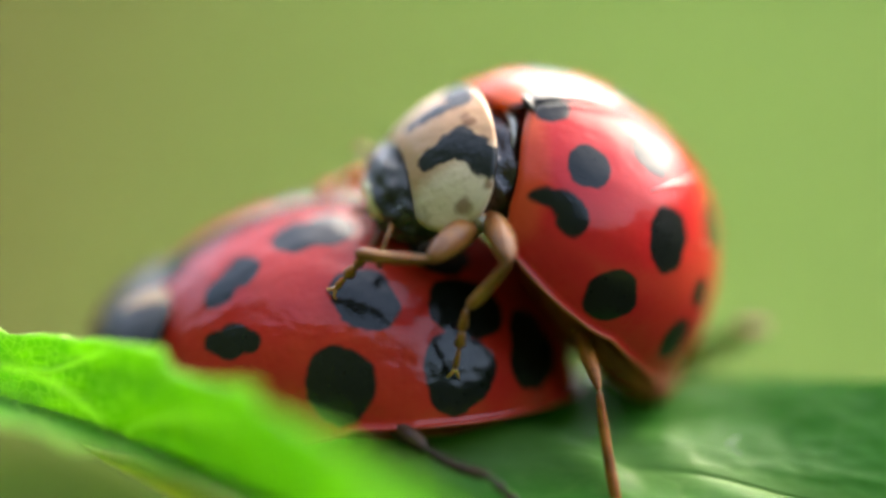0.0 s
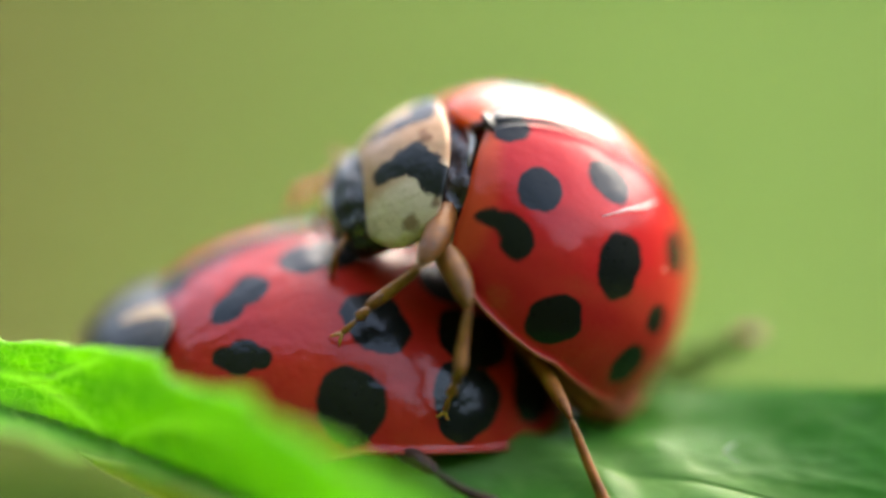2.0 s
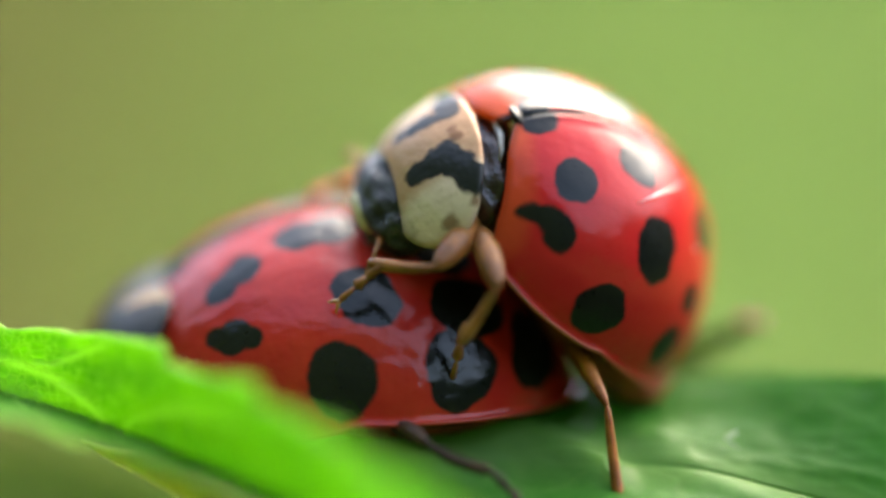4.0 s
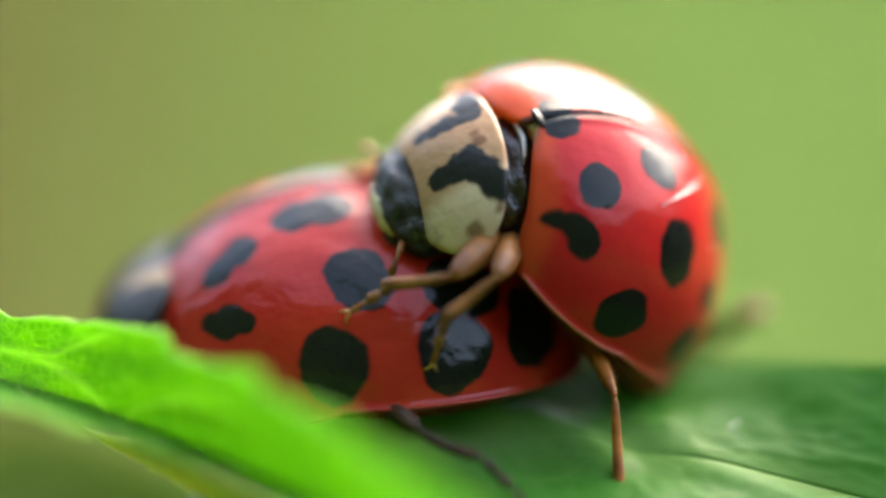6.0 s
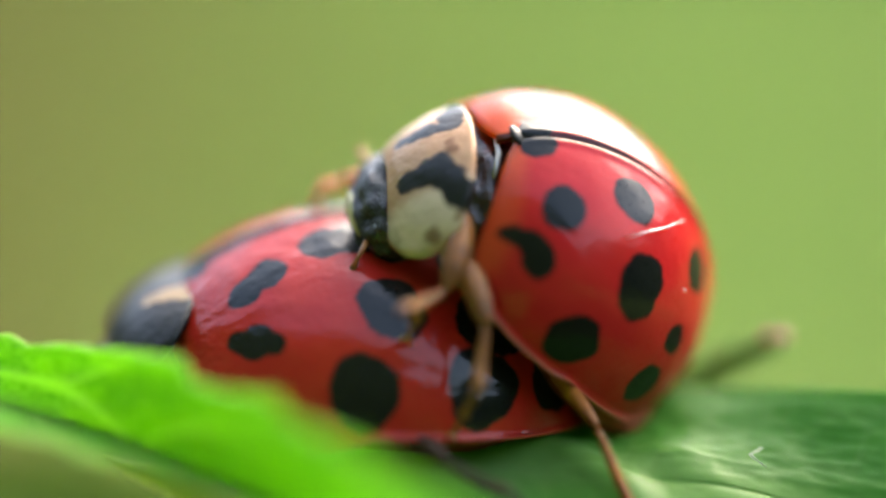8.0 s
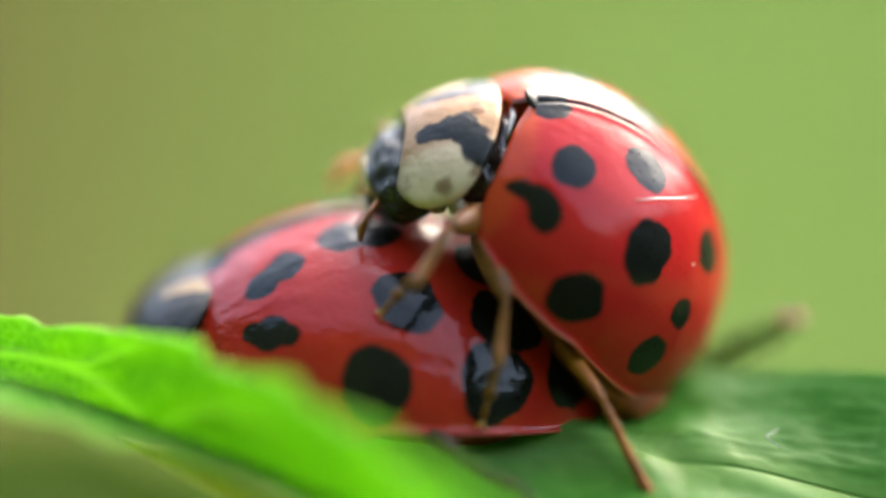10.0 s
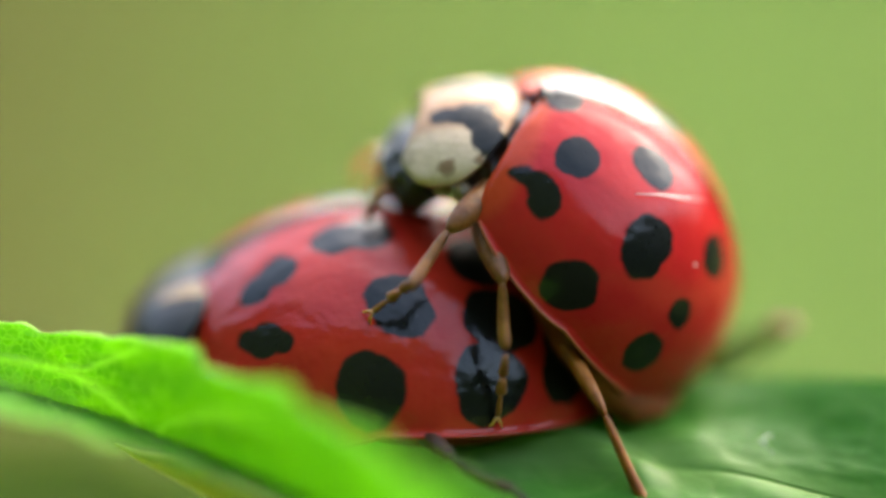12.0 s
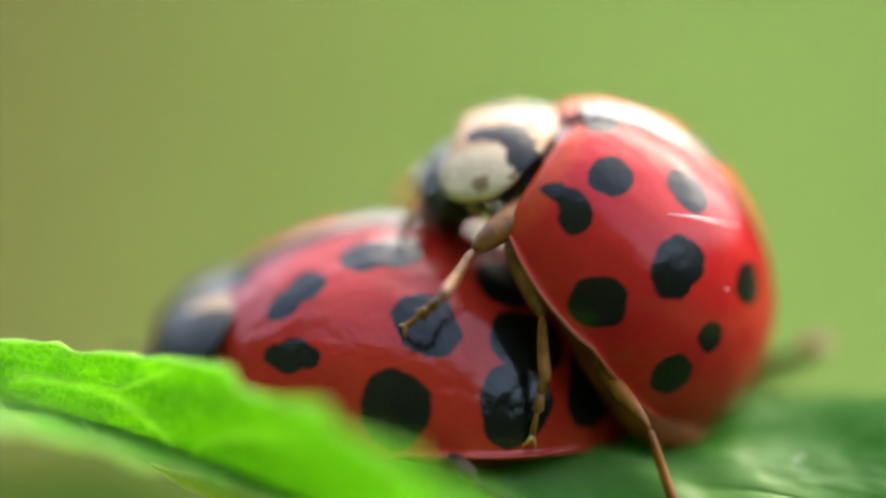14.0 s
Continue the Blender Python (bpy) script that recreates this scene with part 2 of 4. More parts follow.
def tube(points, radii, n=12):
    """A closed tapering tube through points."""
    bm = bmesh.new()
    rows = []
    for i, p in enumerate(points):
        p = Vector(p)
        d = (Vector(points[min(i + 1, len(points) - 1)]) - Vector(points[max(i - 1, 0)])).normalized()
        a = d.orthogonal() if i == 0 else (rows[-1][1] - d * rows[-1][1].dot(d))
        a.normalize()
        b = d.cross(a)
        rows.append(([p + (a * math.cos(t) + b * math.sin(t)) * radii[i] for t in (2 * math.pi * k / n for k in range(n))], a))
    vs = grid(bm, [r[0] for r in rows], close=True)
    bm.faces.new(vs[0][::-1])
    bm.faces.new(vs[-1])
    return bm


def merge(*bms):
    out = bmesh.new()
    for b in bms:
        me = bpy.data.meshes.new("tmp")
        b.to_mesh(me)
        b.free()
        out.from_mesh(me)
        bpy.data.meshes.remove(me)
    return out


def bezier(p, t):
    a, b, c, d = (Vector(q) for q in p)
    s = 1 - t
    return a * s ** 3 + b * 3 * s * s * t + c * 3 * s * t * t + d * t ** 3


# ---- the ground ----
def make_ground(mat):
    """One sheet: a hollow under the plant, then a grass bank that rises to level land."""
    def height(x, y):
        s = min(max((y - 0.25) / 1.35, 0), 1)
        rise = -0.26 + 0.58 * s
        return rise + 0.006 * noise.noise(Vector((x * 6, y * 6, 0))) + 0.05 * noise.noise(Vector((x * 0.4, y * 0.4, 3)))

    def steps(a, b, n, power):
        return [(a + b) / 2 + (b - a) / 2 * math.copysign(abs(k / n) ** power, k) for k in range(-n, n + 1)]
    xs = steps(-60, 60, 44, 4.0)
    ys = [0.7 + y for y in steps(-60, 60, 44, 4.0)]
    bm = bmesh.new()
    grid(bm, [[(x / MM, y / MM, height(x, y) / MM) for x in xs] for y in ys])
    g = part("ground", bm, mat, None)
    tagged(g, "soft green grass bank with a dry olive patch", "ground", kind="structure")
    return g


ground = make_ground(meadow_material())


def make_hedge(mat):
    """An unseen ring of shrubs, added to close the place all round and block low sky in the reflections, tall behind
    and to one side, with a low gap to the other.
    """
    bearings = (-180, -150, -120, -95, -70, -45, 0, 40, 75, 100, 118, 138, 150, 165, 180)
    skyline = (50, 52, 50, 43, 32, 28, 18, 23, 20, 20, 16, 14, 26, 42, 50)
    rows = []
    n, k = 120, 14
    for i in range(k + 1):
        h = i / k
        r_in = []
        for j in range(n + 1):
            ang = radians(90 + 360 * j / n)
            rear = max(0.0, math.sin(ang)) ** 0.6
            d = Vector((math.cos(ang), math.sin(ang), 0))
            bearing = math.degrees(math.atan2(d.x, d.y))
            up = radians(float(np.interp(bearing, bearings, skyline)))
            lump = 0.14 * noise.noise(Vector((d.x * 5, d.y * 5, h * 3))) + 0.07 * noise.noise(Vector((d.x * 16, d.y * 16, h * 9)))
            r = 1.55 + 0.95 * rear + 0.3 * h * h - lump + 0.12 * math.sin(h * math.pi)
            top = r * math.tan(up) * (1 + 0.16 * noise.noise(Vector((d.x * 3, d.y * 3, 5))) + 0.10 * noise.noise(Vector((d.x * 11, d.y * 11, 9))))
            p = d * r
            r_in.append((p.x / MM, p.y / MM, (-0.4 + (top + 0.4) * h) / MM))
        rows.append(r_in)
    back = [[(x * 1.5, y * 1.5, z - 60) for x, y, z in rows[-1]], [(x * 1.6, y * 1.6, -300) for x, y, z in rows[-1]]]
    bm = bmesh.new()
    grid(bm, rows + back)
    return tagged(part("hedge_backdrop", bm, mat, None), "unseen dark green shrub ring added round the meadow", "hedge", kind="structure")


def hedge_material():
    n = Nodes("hedge_leaves")
    c = n.add("ShaderNodeTexCoord")
    co = c.outputs["Object"]
    big, fine = n.noise(co, 5.0, 4.0, 0.6), n.noise(co, 60.0, 5.0, 0.7)
    v = n.math("ADD", n.math("MULTIPLY", big, 0.5), n.math("MULTIPLY", fine, 0.5))
    n.set(Base_Color=n.mix(n.ramp(v, 0.35, 0.65), rgb(0.012, 0.028, 0.006), rgb(0.05, 0.085, 0.018)), Roughness=0.8, Specular_IOR_Level=0.2)
    n.bump(v, 0.9, 25.0)
    return n.mat


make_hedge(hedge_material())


def make_grass(mat, count):
    """Short grass on the hollow and the bank: curved tapering blades in one mesh."""
    rnd = random.Random(21)
    verts, faces = [], []
    for _ in range(count):
        x, y = rnd.uniform(-0.8, 0.8), rnd.uniform(-0.6, 1.6)
        s = min(max((y - 0.25) / 1.35, 0), 1)
        z = -0.26 + 0.58 * s + 0.006 * noise.noise(Vector((x * 6, y * 6, 0))) + 0.05 * noise.noise(Vector((x * 0.4, y * 0.4, 3))) - 0.004
        if abs(x) < 0.03 and abs(y) < 0.03:
            continue
        h, w, a = rnd.uniform(0.018, 0.05), rnd.uniform(0.0012, 0.0025), rnd.uniform(0, 6.283)
        lean = h * rnd.uniform(0.2, 0.8)
        dx, dy = math.cos(a), math.sin(a)
        i = len(verts)
        for k, q in ((0, 1.0), (0.5, 0.8), (1.0, 0.08)):
            ox, oy = dx * lean * k * k, dy * lean * k * k
            verts += [(x + ox - dy * w * q, y + oy + dx * w * q, z + h * k * (1 - 0.15 * k)), (x + ox + dy * w * q, y + oy - dx * w * q, z + h * k * (1 - 0.15 * k))]
        faces += [(i, i + 1, i + 3, i + 2), (i + 2, i + 3, i + 5, i + 4)]
    me = bpy.data.meshes.new("grass")
    me.from_pydata(verts, [], faces)
    me.materials.append(mat)
    return tagged(new("grass", me), "short soft green meadow grass", "grass", kind="stuff")


make_grass(ground.data.materials[0], 26000)


# ---- leaves ----
def blade(name, parent, mat, midrib, far, near, teeth, veins, bulge, label, seed=0, ribs=(), rib=0.09, mid_rib=0.16, nu=120, nv=26, thick=0.07, rim=0.03, wave=1.0, lift=0.09, swells=()):
    """A leaf blade between a midrib and its two margins (four control points each), with raised midrib and
    side veins, quilted fields between the veins, toothed margins, and a thickness."""
    rnd = random.Random(seed)
    shift = rnd.random() * 20
    top, info = [], []
    half = (bezier(midrib, 0.51) - bezier(midrib, 0.49)).cross(bezier(far, 0.5) - bezier(midrib, 0.5))
    face = 1 if half.z - half.y > 0 else -1
    for i in range(nu + 1):
        t = i / nu
        line = []
        mid = bezier(midrib, t)
        along = (bezier(midrib, min(t + 0.01, 1)) - bezier(midrib, max(t - 0.01, 0))).normalized()
        for k in range(-nv, nv + 1):
            s = abs(k) / nv
            edge = bezier(far if k > 0 else near, t)
            last, ahead, size = 0.0, 1.0, 0.0
            for pos, amount in teeth:
                if pos > t:
                    ahead, size = pos, amount
                    break
                last = pos
            saw = (t - last) / max(ahead - last, 1e-6)
            saw_w = size * (saw ** 1.5) * min(1.0, (1 - saw) * 8) * s ** 3
            out = edge - mid
            nrm = along.cross(out).normalized() if out.length > 1e-6 else Vector((0, 0, 1))
            nrm *= face if k > 0 else -face
            p = mid + out * s + out.normalized() * saw_w if out.length > 1e-6 else mid.copy()
            # side veins: drawn ones, or regular ones that leave the midrib and lean towards the tip
            ph = (t - 0.16 * s ** 1.2) * veins
            q = abs((ph % 1.0) - 0.5) * 2          # 1 on a vein, 0 between
            w = max(0.0, (q - 0.86) / 0.14)
            if not veins:
                q = w = 0.0
            if ribs and k > 0:
                size = out.length
                d = 9.0
                for line_ in ribs:
                    for (t0, s0), (t1, s1) in zip(line_, line_[1:]):
                        a2 = Vector((t0 * 16, s0 * size))
                        e2 = Vector((t1 * 16, s1 * size)) - a2
                        p2 = Vector((t * 16, s * size)) - a2
                        u2 = min(max(p2.dot(e2) / max(e2.length_squared, 1e-9), 0), 1)
                        d = min(d, (p2 - e2 * u2).length)
                w = math.exp(-(d / rib) ** 2)
                q = math.exp(-(d / 0.45) ** 2)
            ribw = math.exp(-(s * out.length / (mid_rib * (1.45 - 0.9 * t))) ** 2)
            quilt = (1 - q * q) * min(1, s * 4) * (1 - 0.5 * s)
            h = bulge * quilt + 0.10 * ribw + lift * w
            kk = k * 26 / nv
            h += wave * min(1.0, 0.15 + s * 5) * (0.10 * noise.noise(Vector((t * 9, kk * 0.16, shift))) + 0.045 * noise.noise(Vector((t * 34, kk * 0.6, shift))))
            for line_, rise, spread in swells:
                d = 9.0
                for (t0, s0), (t1, s1) in zip(line_, line_[1:]):
                    a2 = Vector((t0 * 9.5, s0))
                    e2 = Vector((t1 * 9.5, s1)) - a2
                    p2 = Vector((t * 9.5, math.copysign(s, k) * out.length)) - a2
                    u2 = min(max(p2.dot(e2) / e2.length_squared, 0), 1)
                    d = min(d, (p2 - e2 * u2).length)
                h += rise * math.exp(-(d / spread) ** 2)
            lip = max(0.0, (s - 0.93) / 0.07)
            h += rim * lip
            line.append(p + nrm * h)
            info.append(max(ribw, 0.9 * w, 0.7 * lip))
        top.append(line)
    bm = bmesh.new()
    vein = bm.verts.layers.float.new("vein")
    up = grid(bm, top)
    for v, a in zip((v for r in up for v in r), info):
        v[vein] = a
    bm.normal_update()
    low = []
    sign = 1 if sum(v.normal.z for r in up for v in r) > 0 else -1
    for r in up:
        lr = []
        for v in r:
            w = bm.verts.new(v.co - v.normal * thick * sign)
            w[vein] = v[vein]
            lr.append(w)
        low.append(lr)
    for a, b in zip(low, low[1:]):
        for i in range(len(a) - 1):
            bm.faces.new((b[i], b[i + 1], a[i + 1], a[i]))
    ring = [r for r in (up[0], [q[-1] for q in up], up[-1][::-1], [q[0] for q in up][::-1])]
    ring2 = [r for r in (low[0], [q[-1] for q in low], low[-1][::-1], [q[0] for q in low][::-1])]
    for a, b in zip(ring, ring2):
        for i in range(len(a) - 1):
            if len({a[i], a[i + 1], b[i], b[i + 1]}) == 4:
                bm.faces.new((a[i], a[i + 1], b[i + 1], b[i]))
    leaf = part(name, bm, mat, parent, label)
    return leaf


plant = new("plant")
tagged(plant, "green plant with toothed veined leaves and a thin stem", "plant")
LEAF_BRIGHT = leaf_material("leaf_bright", (0.050, 0.300, 0.020), (0.160, 0.440, 0.055), (0.290, 0.72, 0.085), 0.45, 0.10, 7.0, 1.6, mesh=0.42, pillow=0.22, ridge=1.0, lump=1.6)
LEAF_DEEP = leaf_material("leaf_deep", (0.034, 0.165, 0.018), (0.062, 0.240, 0.036), (0.080, 0.31, 0.024), 0.42, 0.08, 1.2, 0.2, pale_sheen=0.2, mesh=0.07, ridge=0.3)
HAIR_PALE = chitin("pale_speck", (0.30, 0.40, 0.26), (0.5, 0.6, 0.45), 4.0, 0.4, 0.3)
# the shade on the lower leaf is put into this darker olive green
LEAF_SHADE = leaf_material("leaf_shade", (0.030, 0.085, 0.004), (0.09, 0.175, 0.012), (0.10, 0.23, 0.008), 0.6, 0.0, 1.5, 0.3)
LEAF_TIP = leaf_material("leaf_tip", (0.12, 0.22, 0.06), (0.19, 0.31, 0.10), (0.26, 0.46, 0.11), 0.5, 0.1, 2.0, 0.2, ridge=0.1)
BUD = chitin("bud_red", (0.62, 0.15, 0.17), (0.75, 0.30, 0.30), 3.0, 0.5, 0.1)
STEM = chitin("stem_green", (0.05, 0.13, 0.02), (0.10, 0.22, 0.04), 0.6, 0.5, 0.1)

leaf_front = blade("leaf", plant, LEAF_BRIGHT,
    midrib=((-8.14, -2.20, -1.66), (-5.64, -2.00, -1.84), (-4.01, -1.60, -2.53), (0.04, -7.60, -4.21)),
    far=((-8.17, -2.20, -0.90), (-4.96, -1.40, -1.03), (-2.65, -4.70, -1.26), (0.96, -10.60, -3.96)),
    near=((-8.10, -5.60, -1.86), (-5.60, -5.20, -2.12), (-4.21, -2.60, -2.58), (-0.03, -7.30, -4.26)),
    teeth=((0.25, 0.12), (0.52, 0.45), (0.66, 0.50), (0.80, 0.4), (0.92, 0.3)), veins=6, nu=190, nv=44, wave=0.7, bulge=0.06, rib=0.08, lift=0.03, ribs=(
        ((0.18, 0.45), (0.255, 0.517), (0.320, 0.483), (0.360, 0.533), (0.385, 0.70), (0.415, 0.90)),
        ((0.550, 0.04), (0.545, 0.20), (0.565, 0.367), (0.600, 0.483), (0.635, 0.567), (0.680, 0.62)),
        ((0.320, 0.483), (0.370, 0.40), (0.435, 0.283), (0.470, 0.20), (0.510, 0.083)),
        ((0.565, 0.367), (0.610, 0.66), (0.640, 0.81)),
    ), label="bright green backlit toothed leaf blade", seed=3)
MIDRIB = leaf_material("pale_midrib", (0.34, 0.44, 0.10), (0.45, 0.55, 0.15), (0.55, 0.70, 0.18), 0.5, 0.1, 3.0, 0.4, mesh=0.1)
part("midrib", tube([(-4.85, -2.00, -2.60), (-4.50, -2.60, -2.76), (-4.05, -2.90, -2.90), (-3.50, -3.10, -3.13), (-2.96, -3.60, -3.39), (-2.30, -4.10, -3.72), (-1.40, -4.90, -4.18)], [0.02, 0.07, 0.14, 0.20, 0.23, 0.24, 0.24], 12), MIDRIB, leaf_front, "pale olive midrib under the blade")
# the wide pale midrib band also carries sheen put into its colour
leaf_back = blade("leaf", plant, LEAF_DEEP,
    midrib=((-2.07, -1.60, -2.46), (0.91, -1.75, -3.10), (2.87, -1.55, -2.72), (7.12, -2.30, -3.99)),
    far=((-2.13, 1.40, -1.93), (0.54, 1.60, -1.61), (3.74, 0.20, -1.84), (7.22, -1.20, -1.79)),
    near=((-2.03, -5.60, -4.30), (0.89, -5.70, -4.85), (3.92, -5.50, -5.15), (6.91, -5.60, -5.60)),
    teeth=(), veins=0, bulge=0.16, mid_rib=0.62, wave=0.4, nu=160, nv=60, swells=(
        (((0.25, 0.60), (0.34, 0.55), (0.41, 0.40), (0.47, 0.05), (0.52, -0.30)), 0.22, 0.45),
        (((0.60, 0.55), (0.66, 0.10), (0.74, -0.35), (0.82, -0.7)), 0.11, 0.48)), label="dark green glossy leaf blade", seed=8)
part("speck", tube([(4.24, -1.35, -2.51), (4.18, -1.41, -2.54), (4.06, -1.51, -2.60), (4.27, -1.77, -2.76)], [0.005, 0.012, 0.010, 0.004], 8), HAIR_PALE, leaf_back, "small whitish speck on the leaf")
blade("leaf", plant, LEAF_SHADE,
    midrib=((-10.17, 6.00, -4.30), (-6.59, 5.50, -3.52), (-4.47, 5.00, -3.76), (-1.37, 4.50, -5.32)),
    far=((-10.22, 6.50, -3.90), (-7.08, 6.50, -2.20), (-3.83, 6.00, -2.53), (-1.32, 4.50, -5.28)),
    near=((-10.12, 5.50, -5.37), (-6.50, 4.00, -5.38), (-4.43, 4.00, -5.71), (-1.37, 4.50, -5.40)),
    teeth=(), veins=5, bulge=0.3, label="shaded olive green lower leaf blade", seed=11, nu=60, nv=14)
leaf_small = blade("leaf", plant, LEAF_TIP,
    midrib=((3.18, 0.80, -1.64), (3.74, 0.80, -1.39), (4.22, 0.75, -1.19), (4.60, 0.70, -0.98)),
    far=((3.19, 0.90, -1.42), (3.75, 0.90, -1.23), (4.23, 0.85, -1.07), (4.60, 0.75, -0.95)),
    near=((3.17, 0.65, -1.96), (3.78, 0.65, -1.64), (4.31, 0.65, -1.31), (4.60, 0.68, -1.02)),
    teeth=(), veins=4, bulge=0.05, mid_rib=0.03, label="small folded dull green leaf with reddish point", seed=5, nu=40, nv=8)
part("leaf_point", ellipsoid((4.52, 0.70, -1.00), (0.20, 0.09, 0.09), 14, 10, 0.2), BUD, leaf_small, "dull red leaf point")


def petiole(pts, r0, r1):
    n = 24
    return part("stem", tube([bezier(pts, i / n) for i in range(n + 1)], [r0 + (r1 - r0) * i / n for i in range(n + 1)], 12), STEM, plant)


petiole(((-8.5, 1.6, -2.5), (-12, 2.5, -4), (-13, 4, -9), (-12, 5, -16)), 0.35, 0.55)
petiole(((-1.75, -1.4, -2.95), (-5, -1, -5), (-11, 2, -9), (-12, 5, -18)), 0.35, 0.55)
petiole(((2.8, 1.3, -2.2), (1, 3.5, -5), (-9, 5, -10), (-12, 5, -20)), 0.3, 0.55)
petiole(((-12, 5, -15), (-11, 5, -80), (-16, 8, -170), (-14, 6, -262)), 0.9, 1.6)
petiole(((-9.9, 9, -4.8), (-12, 8, -7), (-13, 6, -12), (-12, 5, -22)), 0.3, 0.5)


# ---- ladybirds ----
def elytron(name, parent, mat, dims, side, front, label, tuck=1.0, shoulder=0.10):
    """One wing case: a quarter of a domed shell with a rolled outer margin, cut off where the thorax begins."""
    a, b, h = dims
    nx, nf = 64, 48
    outer, inner = [], []
    for i in range(nx + 1):
        ang = math.pi * i / nx
        ro, ri = [], []
        for j in range(nf + 4):
            phi = (min(j, nf) / nf) ** 1.5 * math.pi / 2 * tuck
            cut = front + 0.05 * math.sin(2 * phi) - shoulder * math.sin(phi) ** 2 - 0.13 * max(0.0, phi / (math.pi / 2) - 0.72) ** 2 / 0.078
            a0 = math.acos(cut)
            tau = a0 + (math.pi - a0) * (i / nx)
            x, r = a * math.cos(tau), math.sin(tau)
            phi *= 1 + 0.16 * max(0.0, math.cos(tau)) ** 0.7
            y, z = b * r * math.sin(phi), h * r * math.cos(phi)
            # a shallow groove along the seam, slight flattening towards the margin
            y += 0.004
            z -= (0.045 * math.exp(-(y / 0.04) ** 2) - 0.018 * math.exp(-((y - 0.11) / 0.05) ** 2) + 0.085 * (1 - math.exp(-y / 0.42))) * min(1.0, r / 0.35) * max(0.0, math.cos(phi)) ** 0.5
            if j <= nf:
                z -= 0.10 * max(0.0, 1 - i / 5) ** 2
            if j > nf:
                k = j - nf
                dirx, diry = math.cos(tau) * b, r * a
                dl = math.hypot(dirx, diry)
                o = (0.05, 0.085, 0.07)[k - 1]
                x += o * dirx / dl * 0.6
                y += o * diry / dl
                z += (-0.01, 0.0, -0.05)[k - 1]
            ro.append(Vector((x, y * side, z)))
            ri.append(Vector((x * 0.975, max(y * 0.965, 0.004) * side, z * 0.955 - 0.01)))
        outer.append(ro)
        inner.append(ri)
    bm = bmesh.new()
    o = grid(bm, outer)
    n = grid(bm, inner)
    for i in range(nx):
        for col in (0, -1):
            bm.faces.new((o[i][col], o[i + 1][col], n[i + 1][col], n[i][col]))
    for j in range(nf + 3):
        bm.faces.new((o[0][j], o[0][j + 1], n[0][j + 1], n[0][j]))
    bmesh.ops.remove_doubles(bm, verts=bm.verts, dist=0.0004)
    return part(name, bm, mat, parent, label)


def shield_z(x, y, half_w, half_l, height):
    """Height of the domed shield: strongly arched across, slightly along."""
    return height * max(0.0, 1 - (y / half_w) ** 2) ** 0.7 + 0.26 * (1 - (x / half_l) ** 2)


def shield(name, parent, mat, half_w, half_l, height, m, label, notch=0.16):
    """The pronotum: a domed shield with rounded corners, a notched front edge and a thin rolled rim.
    Local x points to its front, y to the left, z outwards."""
    nr, na = 18, 72
    rows_t, rows_b = [], []
    for i in range(nr + 1):
        r = i / nr
        rt, rb = [], []
        for k in range(na):
            t = 2 * math.pi * k / na
            c, s = math.cos(t), math.sin(t)
            e = 2 / (3.4 if c > 0 else 2.05)
            px = half_l * (0.90 if c > 0 else 1.0) * math.copysign(abs(c) ** e, c)
            py = half_w * math.copysign(abs(s) ** e, s)
            if c > 0:
                px -= notch * half_l * c * max(0.0, 1 - (py / (half_w * 0.68)) ** 2) ** 0.8
            z = shield_z(px * r, py * r, half_w, half_l, height)
            rim = max(0.0, (r - 0.92) / 0.08)
            z += 0.008 * math.sin(rim * math.pi)
            rt.append((px * r, py * r, z))
            rb.append((px * r * 0.97, py * r * 0.97, z - 0.07))
        rows_t.append(rt)
        rows_b.append(rb)
    bm = bmesh.new()
    a = grid(bm, rows_t, close=True)
    b = grid(bm, rows_b, close=True)
    for k in range(na):
        j = (k + 1) % na
        bm.faces.new((a[-1][k], a[-1][j], b[-1][j], b[-1][k]))
    bmesh.ops.remove_doubles(bm, verts=bm.verts, dist=0.0005)
    return part(name, bm, mat, parent, label, m)


def femur_mesh(length, r):
    n = 16
    xs = [0.5 - 0.5 * math.cos(math.pi * i / n) for i in range(n + 1)]
    return tube([(length * x, 0, 0.06 * math.sin(math.pi * x)) for x in xs],
                [r * (0.12 + 0.95 * (max(0.0, 1 - abs(2 * x - 1) ** 2.6)) ** 0.5 * (0.75 + 0.3 * math.sin(math.pi * x * 0.8))) for x in xs])


def tibia_mesh(length, r):
    n = 14
    xs = [0.5 - 0.5 * math.cos(math.pi * i / n) for i in range(n + 1)]
    return tube([(length * x, 0, -0.06 * math.sin(math.pi * x)) for x in xs],
                [r * (0.2 + (0.6 + 0.5 * x) * max(0.0, 1 - abs(2 * x - 1) ** 6) ** 0.5) for x in xs])


def tarsus_mesh(length, r):
    out, x = [], 0.0
    for k, (l, w) in enumerate(((0.34, 1.0), (0.26, 1.15), (0.36, 0.62))):
        l *= length
        out.append(tube([(x - 0.02, 0, 0), (x + l * 0.3, 0, 0), (x + l * 0.8, 0, -0.01), (x + l, 0, -0.03)],
                        [r * w * 0.5, r * w * 0.8, r * w * 1.1, r * w * 0.5], 10))
        x += l
    return merge(*out)


def claw_mesh(length, r, side):
    return tube([(length * 0.94, 0, -0.02), (length * 1.04, 0.05 * side, 0.0), (length * 1.12, 0.09 * side, -0.05), (length * 1.15, 0.1 * side, -0.11)],
                [r * 0.4, r * 0.3, r * 0.2, r * 0.06], 8)


